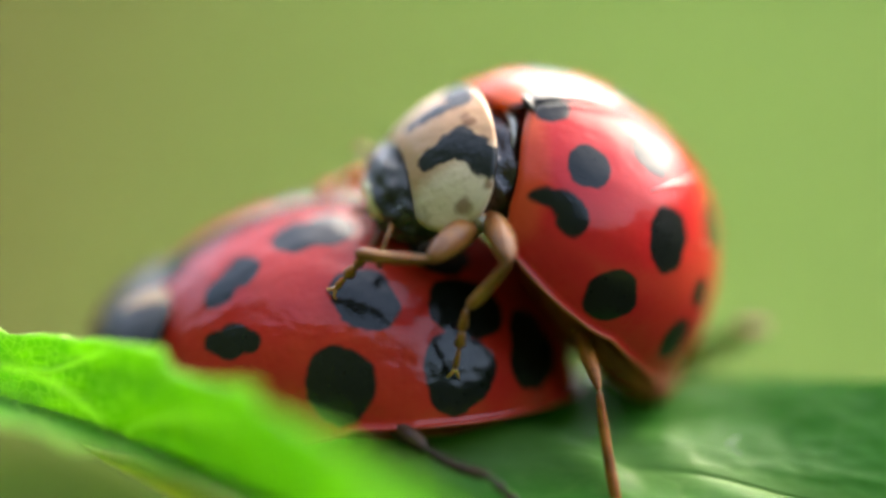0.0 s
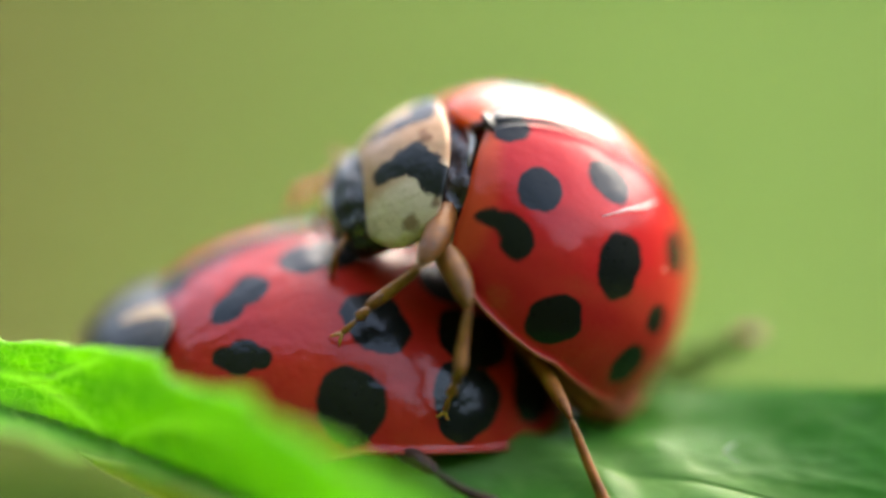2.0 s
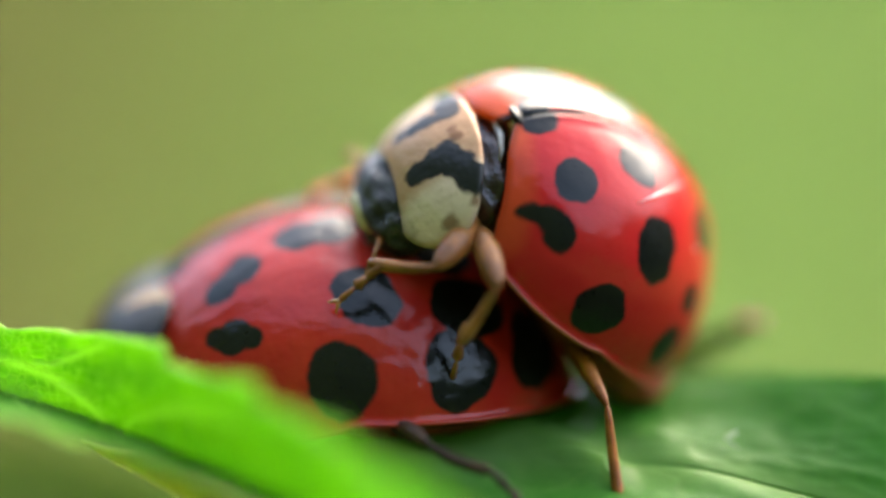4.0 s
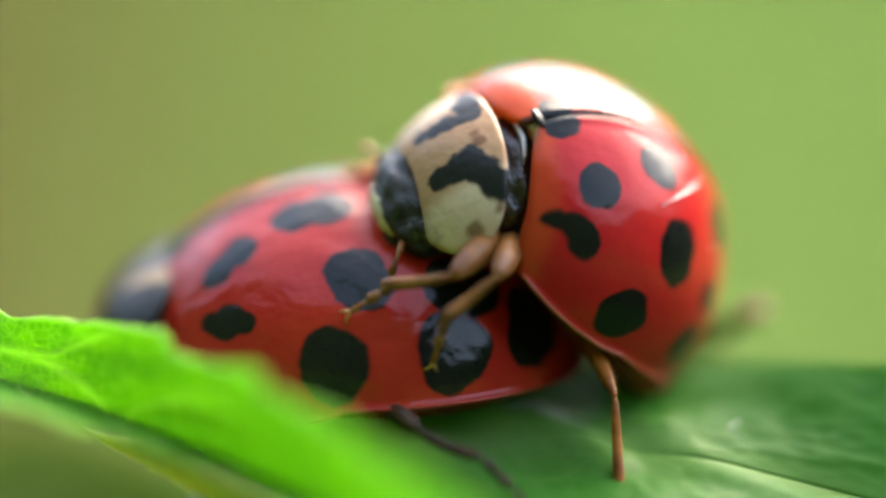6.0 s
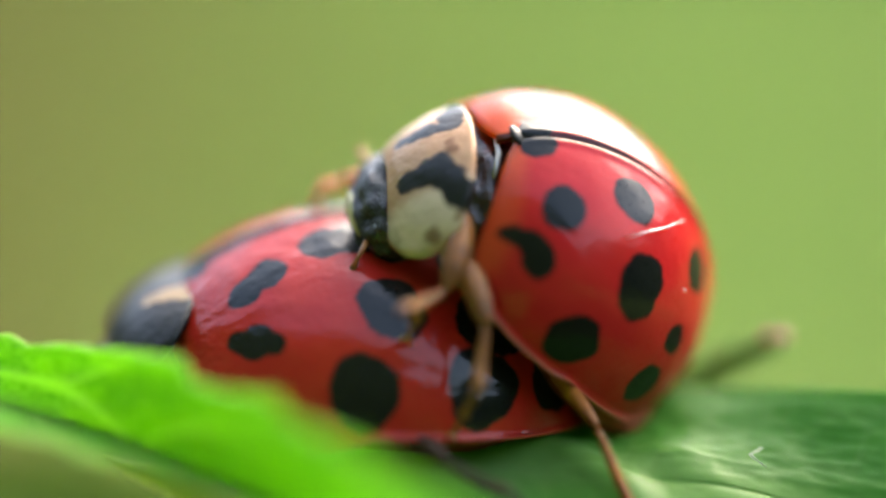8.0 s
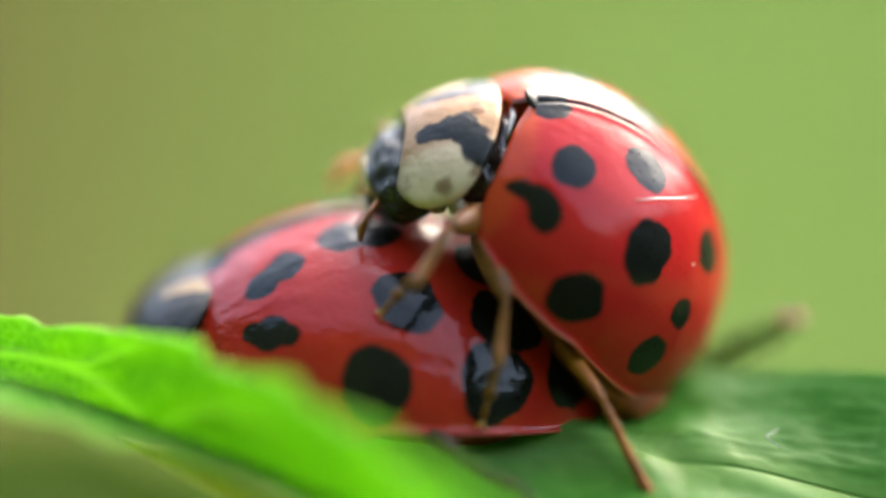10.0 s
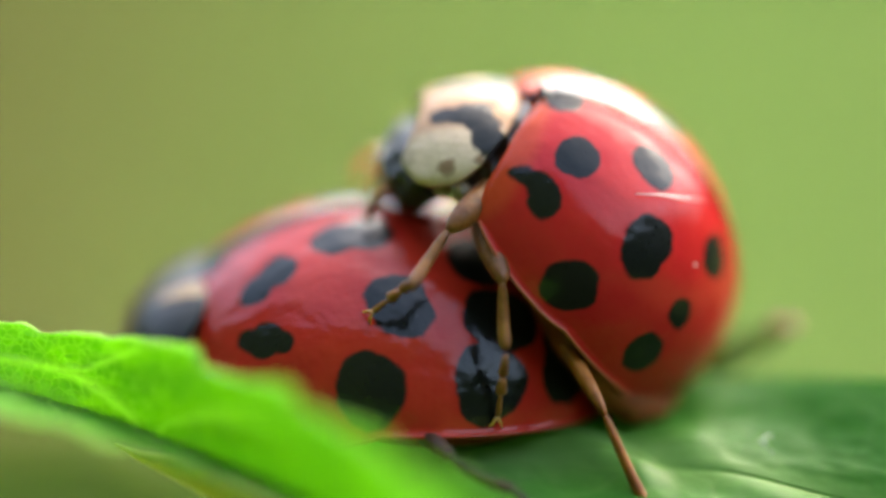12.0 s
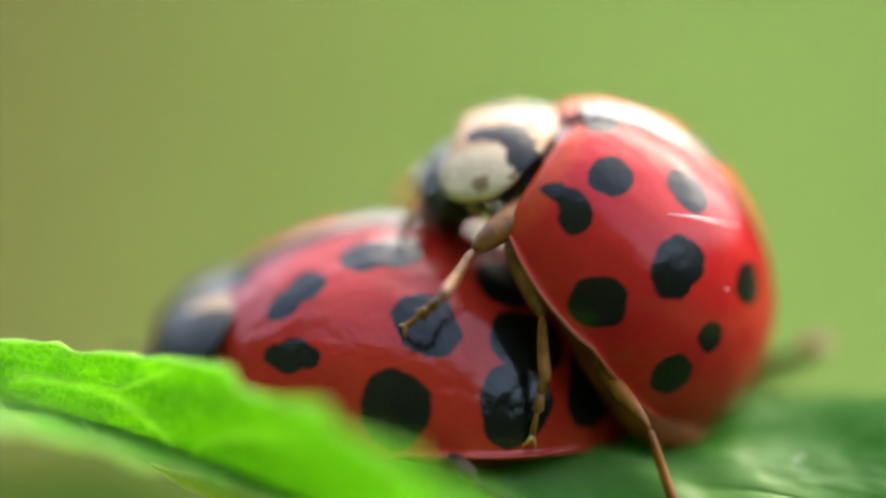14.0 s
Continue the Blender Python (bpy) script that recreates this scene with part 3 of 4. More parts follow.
def aim(p, q, upward=(0, 0, 1)):
    """The pose (millimetres) with x from p towards q."""
    p, q = Vector(p), Vector(q)
    x = (q - p).normalized()
    z = Vector(upward) - x * x.dot(Vector(upward))
    z.normalize()
    m = Matrix((x, z.cross(x), z)).transposed().to_4x4()
    return Matrix.Translation(p * MM) @ m


def leg_pieces(parent, mat, lengths, radius, poses=None, thigh=1.0):
    """femur, tibia, tarsus (with claws); returned for posing."""
    lf, lt, ls = lengths
    fe = part("femur", femur_mesh(lf, radius * thigh), mat, parent)
    ti = part("tibia", tibia_mesh(lt, radius * 0.62), mat, parent)
    ta = part("tarsus", tarsus_mesh(ls, radius * 0.55), mat, parent)
    for s in (1, -1):
        part("claw", claw_mesh(ls, radius * 0.6, s), CLAW if mat is AMBER else mat, ta)
    if poses:
        hip, knee, ankle, tip = poses
        fe.matrix_basis = aim(hip, knee)
        ti.matrix_basis = aim(knee, ankle)
        ta.matrix_basis = aim(ankle, tip)
    return fe, ti, ta


def fixed_leg(parent, mat, joints, radius):
    d = [(Vector(b) - Vector(a)).length for a, b in zip(joints, joints[1:])]
    return leg_pieces(parent, mat, d, radius, joints)


def antenna(parent, mat, pts):
    rad = [0.05] + [0.03] * (len(pts) - 3) + [0.06, 0.035]
    return part("antenna", tube(pts, rad, 8), mat, parent)


BLACK = chitin("black_chitin", (0.004, 0.004, 0.004), (0.020, 0.019, 0.017), 4.0, 0.35, 0.15, 0.5, spec=0.15)
NECK = chitin("dark_brown_chitin", (0.010, 0.005, 0.003), (0.045, 0.017, 0.009), 2.5, 0.35, 0.8, 1.0, spec=0.2)
RUGOSE = chitin("rugose_black_chitin", (0.003, 0.003, 0.003), (0.030, 0.030, 0.024), 5.0, 0.35, 0.2, 1.0, spec=0.25)
EYE = chitin("eye_black", (0.004, 0.005, 0.004), (0.012, 0.014, 0.010), 18.0, 0.2, 1.0, 0.5)
AMBER = chitin("amber_chitin", (0.12, 0.038, 0.007), (0.30, 0.112, 0.025), 2.4, 0.45, 0.05, 0.6, 0.3, 0.3)
BROWN = chitin("brown_chitin", (0.014, 0.008, 0.005), (0.060, 0.026, 0.012), 2.0, 0.5, 0.03, spec=0.25)
RUST = chitin("rust_chitin", (0.13, 0.036, 0.005), (0.32, 0.105, 0.016), 2.4, 0.5, 0.0, 0.5, 0.2, 0.2)
# amber brightened to orange: backlight on the far front leg put into colour
BACKLIT_AMBER = chitin("backlit_orange_chitin", (0.60, 0.13, 0.012), (0.80, 0.24, 0.03), 2.4, 0.35, 0.3, 0.4, 0.5)
BELLY = chitin("belly_orange", (0.12, 0.022, 0.006), (0.26, 0.062, 0.014), 1.4, 0.5, 0.1, 0.4, 0.2, 0.2)
CREAM = chitin("cream_chitin", (0.48, 0.40, 0.20), (0.66, 0.58, 0.36), 2.5, 0.4, 0.3)
CLAW = chitin("amber_claw", (0.34, 0.15, 0.03), (0.50, 0.29, 0.05), 3.0, 0.35, 0.3, 0.3, 0.3)
MEMBRANE = chitin("pale_membrane", (0.30, 0.27, 0.22), (0.62, 0.60, 0.55), 2.5, 0.3, 0.8)
COXA = chitin("pale_coxa", (0.14, 0.10, 0.05), (0.30, 0.24, 0.13), 3.0, 0.4, 0.3, 0.5, 0.3)
HAIR_GLINT = chitin("white_hair_glint", (0.6, 0.58, 0.55), (0.8, 0.78, 0.75), 4.0, 0.3, 0.5)

def on_shield(blots, half_w, half_l, height):
    return [(x, y, shield_z(x, y, half_w, half_l, height), r) for x, y, r in blots]


FEMALE_DIMS, MALE_DIMS = (3.264, 2.961, 2.640), (2.549, 2.430, 2.155)
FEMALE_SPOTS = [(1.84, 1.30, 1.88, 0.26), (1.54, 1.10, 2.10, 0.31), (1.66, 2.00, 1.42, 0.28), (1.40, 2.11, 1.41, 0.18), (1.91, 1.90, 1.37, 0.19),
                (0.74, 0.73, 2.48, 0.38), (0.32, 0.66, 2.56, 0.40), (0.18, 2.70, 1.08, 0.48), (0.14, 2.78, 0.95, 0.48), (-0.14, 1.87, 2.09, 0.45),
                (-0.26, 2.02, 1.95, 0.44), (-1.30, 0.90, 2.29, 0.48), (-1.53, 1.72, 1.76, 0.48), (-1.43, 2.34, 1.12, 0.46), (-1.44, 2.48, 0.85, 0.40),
                # last three blots widen the rear spots and put the male's shade into colour
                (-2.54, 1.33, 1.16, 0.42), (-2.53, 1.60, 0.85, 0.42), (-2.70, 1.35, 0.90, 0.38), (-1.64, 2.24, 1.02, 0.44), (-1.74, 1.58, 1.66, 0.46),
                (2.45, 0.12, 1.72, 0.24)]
MALE_SPOTS = [(1.62, 1.15, 1.31, 0.33), (0.73, 0.69, 1.97, 0.36), (1.50, 1.75, 0.74, 0.25), (1.60, 1.65, 0.80, 0.19), (1.70, 1.57, 0.76, 0.17),
              (1.80, 1.52, 0.68, 0.14), (1.90, 1.47, 0.58, 0.12), (1.98, 1.42, 0.5, 0.11), (0.16, 1.60, 1.62, 0.40), (0.10, 1.78, 1.47, 0.38),
              (0.48, 2.32, 0.49, 0.37), (0.40, 2.33, 0.60, 0.33), (-1.03, 1.64, 1.33, 0.22), (-1.07, 2.06, 0.69, 0.31),
              (-0.89, 0.72, 1.92, 0.33), (2.05, 0.15, 1.25, 0.27)]
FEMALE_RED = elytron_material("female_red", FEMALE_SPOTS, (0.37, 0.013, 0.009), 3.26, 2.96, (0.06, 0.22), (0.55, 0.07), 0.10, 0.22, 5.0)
MALE_RED = elytron_material("male_red", MALE_SPOTS, (0.42, 0.010, 0.012), 2.55, 2.43, (0.05, 0.08), (0.46, 0.08), 0.06, 0.3, 1.8)
MW, ML, MH = 1.32, 0.90, 0.66
MALE_SHIELD = pronotum_material("male_shield", on_shield([
    (0.13, 0.42, 0.17), (-0.15, 0.42, 0.21), (-0.40, 0.38, 0.20), (-0.48, 0.60, 0.24), (-0.58, 0.88, 0.25), (-0.66, 1.10, 0.15),
    (0.18, -0.42, 0.12), (-0.05, -0.40, 0.16), (-0.29, -0.39, 0.18), (-0.58, -0.40, 0.18), (-0.56, -0.66, 0.22), (-0.62, -0.95, 0.22)], MW, ML, MH),
    on_shield([(-0.62, 0.16, 0.07), (-0.58, 0.02, 0.05), (0.05, 1.18, 0.13), (-0.42, 1.12, 0.06)], MW, ML, MH),
    (0.62, 0.46, 0.31), (0.42, 0.23, 0.12), gloss=0.22)
FW, FL, FH = 1.52, 0.86, 0.46
FEMALE_SHIELD = pronotum_material("female_shield", on_shield([
    (-0.64, 0.50, 0.21), (-0.42, 0.44, 0.19), (-0.15, 0.38, 0.13), (0.2, -1.6, 0.2), (-0.3, -1.62, 0.2)], FW, FL, FH),
    None, (0.29, 0.20, 0.11), (0.29, 0.19, 0.10), inverse=True, gloss=0.1, margin=0.0)


def ladybird(name, dims, red, label, tuck, shoulder=0.10, far_front=0.86):
    thing = tagged(new(name), label, "ladybird", "mating ladybirds")
    elytron("elytron", thing, red, dims, 1, 0.86, "glossy red spotted wing case", tuck[0], shoulder)
    elytron("elytron", thing, red, dims, -1, far_front, "glossy red spotted wing case", tuck[1], shoulder)
    a, b, h = dims
    part("thorax", ellipsoid((a * 0.73, 0, h * 0.0), (a * 0.21, b * 0.46, h * 0.33), 48, 28, 0.14), NECK, thing, "dark brown thorax")
    part("scutellum", ellipsoid((a * 0.86, 0, h * 0.475), (0.20, 0.16, 0.06), 16, 10), BLACK, thing, "black triangular scutellum")
    return thing


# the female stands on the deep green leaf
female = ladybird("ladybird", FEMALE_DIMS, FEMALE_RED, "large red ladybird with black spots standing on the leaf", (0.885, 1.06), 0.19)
part("abdomen", ellipsoid((-0.45, 0, 0.10), (2.60, 2.40, 0.36), 32, 16, 0.05), BELLY, female, "orange-brown belly")
shield("pronotum", female, FEMALE_SHIELD, FW, FL, FH, mm(2.76, 0, 0.68, 0, 40, 0), "black pronotum with cream patches")
part("head", ellipsoid((3.30, 0, 0.18), (0.45, 0.75, 0.42), 24, 14, 0.04), BLACK, female, "black head")
for s in (1, -1):
    part("eye", ellipsoid((3.28, 0.66 * s, 0.32), (0.2, 0.18, 0.2), 16, 10), EYE, female)
    antenna(female, BROWN, [(3.55, 0.3 * s, 0.2), (3.8, 0.5 * s, 0.15), (4.0, 0.7 * s, 0.05), (4.1, 0.8 * s, 0.0)])
    fixed_leg(female, BROWN, [(1.6, 1.2 * s, -0.2), (2.1, 1.8 * s, -0.15), (2.2, 1.5 * s, -0.5), (2.15, 1.2 * s, -0.85)], 0.16)
    fixed_leg(female, BROWN, [(-1.2, 0.9 * s, -0.3), (-1.5, 1.3 * s, -0.5), (-1.7, 1.2 * s, -1.0), (-2.2, 1.2 * s, -1.45)], 0.16)
fixed_leg(female, BROWN, [(-0.53, 2.58, 0.27), (-1.01, 3.43, 0.32), (-1.87, 3.77, 0.05), (-2.52, 4.02, -0.58)], 0.115)
fixed_leg(female, BROWN, [(-0.53, -2.58, 0.27), (-1.01, -3.43, 0.32), (-1.87, -3.77, 0.05), (-2.32, -3.94, -0.39)], 0.115)

# the male sits on her back
male = ladybird("ladybird", MALE_DIMS, MALE_RED, "smaller red ladybird with black spots clinging on top", (0.95, 0.95), far_front=0.91)
part("abdomen", ellipsoid((-0.85, 0, -0.12), (2.05, 2.26, 0.6), 48, 24, 0.06), BELLY, male, "orange-brown belly")
pronotum = shield("pronotum", male, MALE_SHIELD, MW, ML, MH, mm(1.94, 0.04, -0.33, 0, 90, 0), "cream pronotum with black markings", 0.40)
head = part("head", ellipsoid((2.22, 0, -1.12), (0.54, 0.92, 0.56), 64, 40, 0.16), RUGOSE, male, "rugged black head")
part("clypeus", ellipsoid((2.38, 0.02, -1.45), (0.34, 0.52, 0.20), 28, 16, 0.10), CREAM, head, "cream face plate")
for s in (1, -1):
    part("eye", ellipsoid((2.36, 0.62 * s, -1.14), (0.24, 0.22, 0.26), 20, 12), EYE, head)
    part("palp", tube([(2.2, 0.3 * s, -1.68), (2.14, 0.42 * s, -1.86), (2.1, 0.5 * s, -1.98), (2.0, 0.52 * s, -2.08)], [0.05, 0.06, 0.1, 0.06], 8), AMBER, head)
antenna(head, AMBER, [(2.45, 0.70, -1.40), (2.45, 0.92, -1.58), (2.36, 1.02, -1.76), (2.22, 1.02, -1.88)])
antenna(head, AMBER, [(2.45, -0.70, -1.25), (2.44, -1.0, -1.32), (2.36, -1.26, -1.44), (2.26, -1.42, -1.52)])
# hinge membrane; its white tube also stands in for the glints there
part("membrane", tube([(2.16, -0.62, 0.52), (2.22, -0.25, 0.68), (2.22, 0.15, 0.70), (2.19, 0.38, 0.62), (2.16, 0.52, 0.54)], [0.02, 0.035, 0.04, 0.03, 0.015], 10), MEMBRANE, male, "pale shiny hinge membrane")
fixed_leg(male, BACKLIT_AMBER, [(1.75, -0.75, -1.0), (2.1, -1.24, -1.98), (2.22, -1.18, -2.24), (2.1, -1.04, -2.42)], 0.13)
fixed_leg(male, AMBER, [(1.3, -1.0, -0.4), (1.2, -1.35, -0.6), (1.0, -1.4, -1.0), (0.8, -1.5, -1.5)], 0.14)
fixed_leg(male, AMBER, [(-0.1, -1.5, -0.3), (-0.3, -2.0, -0.8), (-0.6, -1.9, -1.5), (-0.8, -1.7, -2.2)], 0.14)
front_leg = leg_pieces(male, AMBER, (1.35, 1.06, 0.85), 0.13, thigh=1.45)
mid_leg = leg_pieces(male, AMBER, (1.35, 0.93, 0.95), 0.125, thigh=1.45)
hind_femur = part("femur", femur_mesh(1.4, 0.10), RUST, male)
hind_tibia = part("tibia", tibia_mesh(1.62, 0.07), RUST, male)
part("tarsus", tarsus_mesh(0.85, 0.08), RUST, hind_tibia, m=mm(1.6, 0, 0, 0, 25, 0))
part("claw", claw_mesh(0.85, 0.07, 1), RUST, hind_tibia, m=mm(1.6, 0, 0, 0, 25, 0))
for x, y, z in ((2.02, 1.26, -0.36), (2.16, 1.10, -0.62)):
    part("coxa", ellipsoid((x, y, z), (0.16, 0.15, 0.13), 16, 10, 0.15), COXA, male, "pale coxa at the root of the leg")
# a pale hair, and a white speck modelled as a glint, on the wing case
part("hair", tube([Vector(p) * 1.012 for p in ((0.76, 1.31, 1.70), (0.48, 1.08, 1.89), (0.15, 0.80, 2.03), (-0.15, 0.46, 2.12))], [0.006, 0.014, 0.014, 0.005], 6), HAIR_GLINT, male, "thin pale hair")
part("glint_speck", ellipsoid((-0.62, 1.25, 1.76), (0.026, 0.014, 0.014), 8, 6, 0.4), HAIR_GLINT, male)


def motions():
    walk(female, [
        (0, mm(-1.201, 0.300, -1.723, -20.8, 0.7, -178.9)),
        (0.5, mm(-1.171, 0.300, -1.962, -18.3, -1.5, -177.6)),
        (1, mm(-1.248, 0.300, -1.970, -18.0, -2.0, -176.4)),
        (1.5, mm(-1.333, 0.300, -1.922, -20.0, -1.8, -173.3)),
        (2, mm(-1.342, 0.300, -2.027, -18.5, -2.7, -172.2)),
        (2.5, mm(-1.274, 0.300, -2.017, -18.5, -1.5, -173.4)),
        (3, mm(-1.272, 0.300, -2.006, -18.6, -1.6, -174.1)),
        (5.5, mm(-1.083, 0.300, -1.608, -20.9, 3.7, 176.7)),
        (6, mm(-1.139, 0.300, -1.629, -22.0, 1.2, 177.6)),
        (6.5, mm(-1.226, 0.300, -1.660, -21.2, -3.2, -179.1)),
        (7, mm(-1.268, 0.300, -1.659, -22.1, -3.1, -177.6)),
        (7.5, mm(-1.345, 0.300, -1.633, -22.5, -2.9, -175.1)),
        (8, mm(-1.320, 0.300, -1.753, -19.5, -3.1, -175.7)),
        (10.5, mm(-1.254, 0.300, -1.958, -18.3, -4.6, -178.3)),
        (11, mm(-1.276, 0.300, -1.931, -20.4, -4.9, -177.4)),
        (11.5, mm(-1.208, 0.300, -1.859, -20.4, -4.5, -178.6)),
        (12, mm(-1.183, 0.300, -1.793, -21.5, -2.3, -179.8)),
        (12.5, mm(-1.281, 0.300, -1.580, -22.3, -1.6, -179.9)),
        (13, mm(-1.196, 0.300, -1.628, -23.3, -2.6, 178.9)),
        (13.5, mm(-1.211, 0.300, -1.670, -22.6, -2.5, 177.6)),
        (14, mm(-1.311, 0.300, -1.782, -21.4, -4.1, -179.8)),
    ])
    walk(male, [
        (0, mm(1.732, -0.200, 0.273, -45.9, -34.6, -132.4)),
        (0.5, mm(1.529, -0.200, 0.226, -44.6, -33.1, -132.6)),
        (1, mm(1.536, -0.200, 0.204, -45.0, -32.6, -133.8)),
        (1.5, mm(1.392, -0.200, 0.200, -50.9, -33.7, -136.7)),
        (2, mm(1.357, -0.200, 0.144, -50.2, -35.4, -138.3)),
        (2.5, mm(1.361, -0.200, 0.155, -50.8, -35.7, -138.0)),
        (3, mm(1.420, -0.200, 0.139, -48.2, -35.1, -137.5)),
        (5.5, mm(1.834, -0.200, 0.192, -51.6, -27.2, -126.3)),
        (6, mm(1.783, -0.200, 0.103, -52.4, -27.5, -127.0)),
        (6.5, mm(1.581, -0.200, 0.095, -52.6, -31.8, -129.6)),
        (7, mm(1.483, -0.200, -0.009, -53.8, -30.5, -130.9)),
        (7.5, mm(1.403, -0.200, 0.078, -56.2, -32.7, -132.6)),
        (8, mm(1.300, -0.200, 0.059, -55.8, -35.0, -135.1)),
        (10.5, mm(1.265, -0.200, 0.070, -49.2, -43.5, -142.3)),
        (11, mm(1.247, -0.200, 0.092, -50.3, -43.7, -143.1)),
        (11.5, mm(1.344, -0.200, 0.102, -50.0, -47.4, -146.3)),
        (12, mm(1.543, -0.200, 0.136, -47.3, -48.3, -149.2)),
        (12.5, mm(1.820, -0.200, 0.133, -47.3, -54.4, -150.9)),
        (13, mm(1.691, -0.200, 0.047, -45.7, -52.1, -152.2)),
        (13.5, mm(1.751, -0.200, 0.025, -45.4, -54.3, -154.5)),
        (14, mm(1.591, -0.200, 0.015, -43.2, -51.6, -155.1)),
    ])
    walk(pronotum, [
        (0, mm(1.940, 0.040, -0.330, 0, 90.0, 0)),
        (0.5, mm(1.940, 0.040, -0.330, 0, 90.0, 0)),
        (1, mm(1.940, 0.040, -0.330, 0, 90.0, 0)),
        (1.5, mm(1.940, 0.040, -0.330, 0, 90.0, 0)),
        (2, mm(1.940, 0.040, -0.330, 0, 90.0, 0)),
        (2.5, mm(1.940, 0.040, -0.330, 0, 90.0, 0)),
        (3, mm(1.940, 0.040, -0.330, 0, 90.0, 0)),
        (5.5, mm(1.940, 0.040, -0.330, 0, 90.0, 0)),
        (6, mm(1.940, 0.040, -0.330, 0, 90.0, 0)),
        (6.5, mm(1.940, 0.040, -0.330, 0, 90.0, 0)),
        (7, mm(1.940, 0.040, -0.330, 0, 90.0, 0)),
        (7.5, mm(1.940, 0.040, -0.330, 0, 90.0, 0)),
        (8, mm(1.940, 0.040, -0.330, 0, 90.0, 0)),
        (10.5, mm(1.980, 0.050, -0.400, 0, 75.0, 0)),
        (11, mm(2.010, 0.050, -0.430, 0, 72.0, 0)),
        (11.5, mm(2.020, 0.060, -0.450, 0, 68.0, 0)),
        (12, mm(2.020, 0.060, -0.450, 0, 68.0, 0)),
        (12.5, mm(2.020, 0.060, -0.450, 0, 68.0, 0)),
        (13, mm(2.020, 0.060, -0.450, 0, 68.0, 0)),
        (13.5, mm(2.020, 0.060, -0.450, 0, 68.0, 0)),
        (14, mm(2.020, 0.060, -0.450, 0, 68.0, 0)),
    ])
    walk(front_leg[0], [
        (0, aim((2.513, 1.903, -1.080), (2.10, 1.30, -0.66))),
        (0.5, aim((2.405, 1.971, -0.942), (2.10, 1.30, -0.56))),
        (1, aim((2.347, 1.996, -0.880), (2.10, 1.30, -0.51))),
        (1.5, aim((2.208, 2.019, -0.564), (2.10, 1.30, -0.27))),
        (2, aim((2.229, 1.985, -0.406), (2.10, 1.30, -0.15))),
        (2.5, aim((2.200, 1.997, -0.437), (2.10, 1.30, -0.18))),
        (3, aim((2.234, 1.997, -0.457), (2.10, 1.30, -0.19))),
        (5.5, aim((2.738, 1.712, -1.248), (2.10, 1.30, -0.79))),
        (6, aim((2.591, 1.907, -0.858), (2.10, 1.30, -0.49))),
        (6.5, aim((2.370, 1.993, -0.658), (2.10, 1.30, -0.34))),
        (7, aim((2.285, 2.003, -0.561), (2.10, 1.30, -0.27))),
        (7.5, aim((2.189, 1.983, -0.383), (2.10, 1.30, -0.14))),
        (8, aim((2.048, 2.011, -0.447), (2.10, 1.30, -0.19))),
        (10.5, aim((2.212, 1.963, -0.325), (1.85, 1.50, -0.28))),
        (11, aim((1.985, 1.994, -0.366), (1.85, 1.50, -0.28))),
        (11.5, aim((1.862, 2.019, -0.493), (1.85, 1.50, -0.28))),
        (12, aim((1.929, 2.035, -0.552), (1.85, 1.50, -0.28))),
        (12.5, aim((1.898, 2.046, -0.665), (1.85, 1.50, -0.28))),
        (13, aim((1.980, 2.036, -0.547), (1.85, 1.50, -0.28))),
        (13.5, aim((1.923, 2.042, -0.606), (1.85, 1.50, -0.28))),
        (14, aim((1.896, 2.043, -0.660), (1.85, 1.50, -0.28))),
    ])
    walk(front_leg[1], [
        (0, mm(2.513, 1.903, -1.080, -63.6, 50.0, -48.0)),
        (0.5, mm(2.405, 1.971, -0.942, -62.1, 66.3, -37.5)),
        (1, mm(2.347, 1.996, -0.880, -60.9, 63.3, -38.3)),
        (1.5, mm(2.208, 2.019, -0.564, -20.5, 74.2, 11.3)),
        (2, mm(2.229, 1.985, -0.406, 164.6, 82.8, -155.7)),
        (2.5, mm(2.200, 1.997, -0.437, -178.4, 84.1, -141.0)),
        (3, mm(2.234, 1.997, -0.457, -82.5, 79.1, -52.7)),
        (5.5, mm(2.738, 1.712, -1.248, -62.3, 26.8, -83.8)),
        (6, mm(2.591, 1.907, -0.858, -72.6, 62.7, -65.0)),
        (6.5, mm(2.370, 1.993, -0.658, -18.2, 72.8, 9.2)),
        (7, mm(2.285, 2.003, -0.561, -24.5, 46.8, -2.9)),
        (7.5, mm(2.189, 1.983, -0.383, -5.9, 47.6, 22.0)),
        (8, mm(2.048, 2.011, -0.447, 12.5, 18.7, 47.2)),
        (10.5, mm(2.212, 1.963, -0.325, 46.8, 49.4, 109.2)),
        (11, mm(1.985, 1.994, -0.366, 39.3, 38.6, 100.2)),
        (11.5, mm(1.862, 2.019, -0.493, 39.1, 29.9, 104.0)),
        (12, mm(1.929, 2.035, -0.552, 35.7, 37.8, 100.7)),
        (12.5, mm(1.898, 2.046, -0.665, 26.5, 43.4, 87.1)),
        (13, mm(1.980, 2.036, -0.547, 29.6, 37.4, 93.2)),
        (13.5, mm(1.923, 2.042, -0.606, 25.9, 35.6, 89.3)),
        (14, mm(1.896, 2.043, -0.660, 30.2, 22.4, 95.4)),
    ])
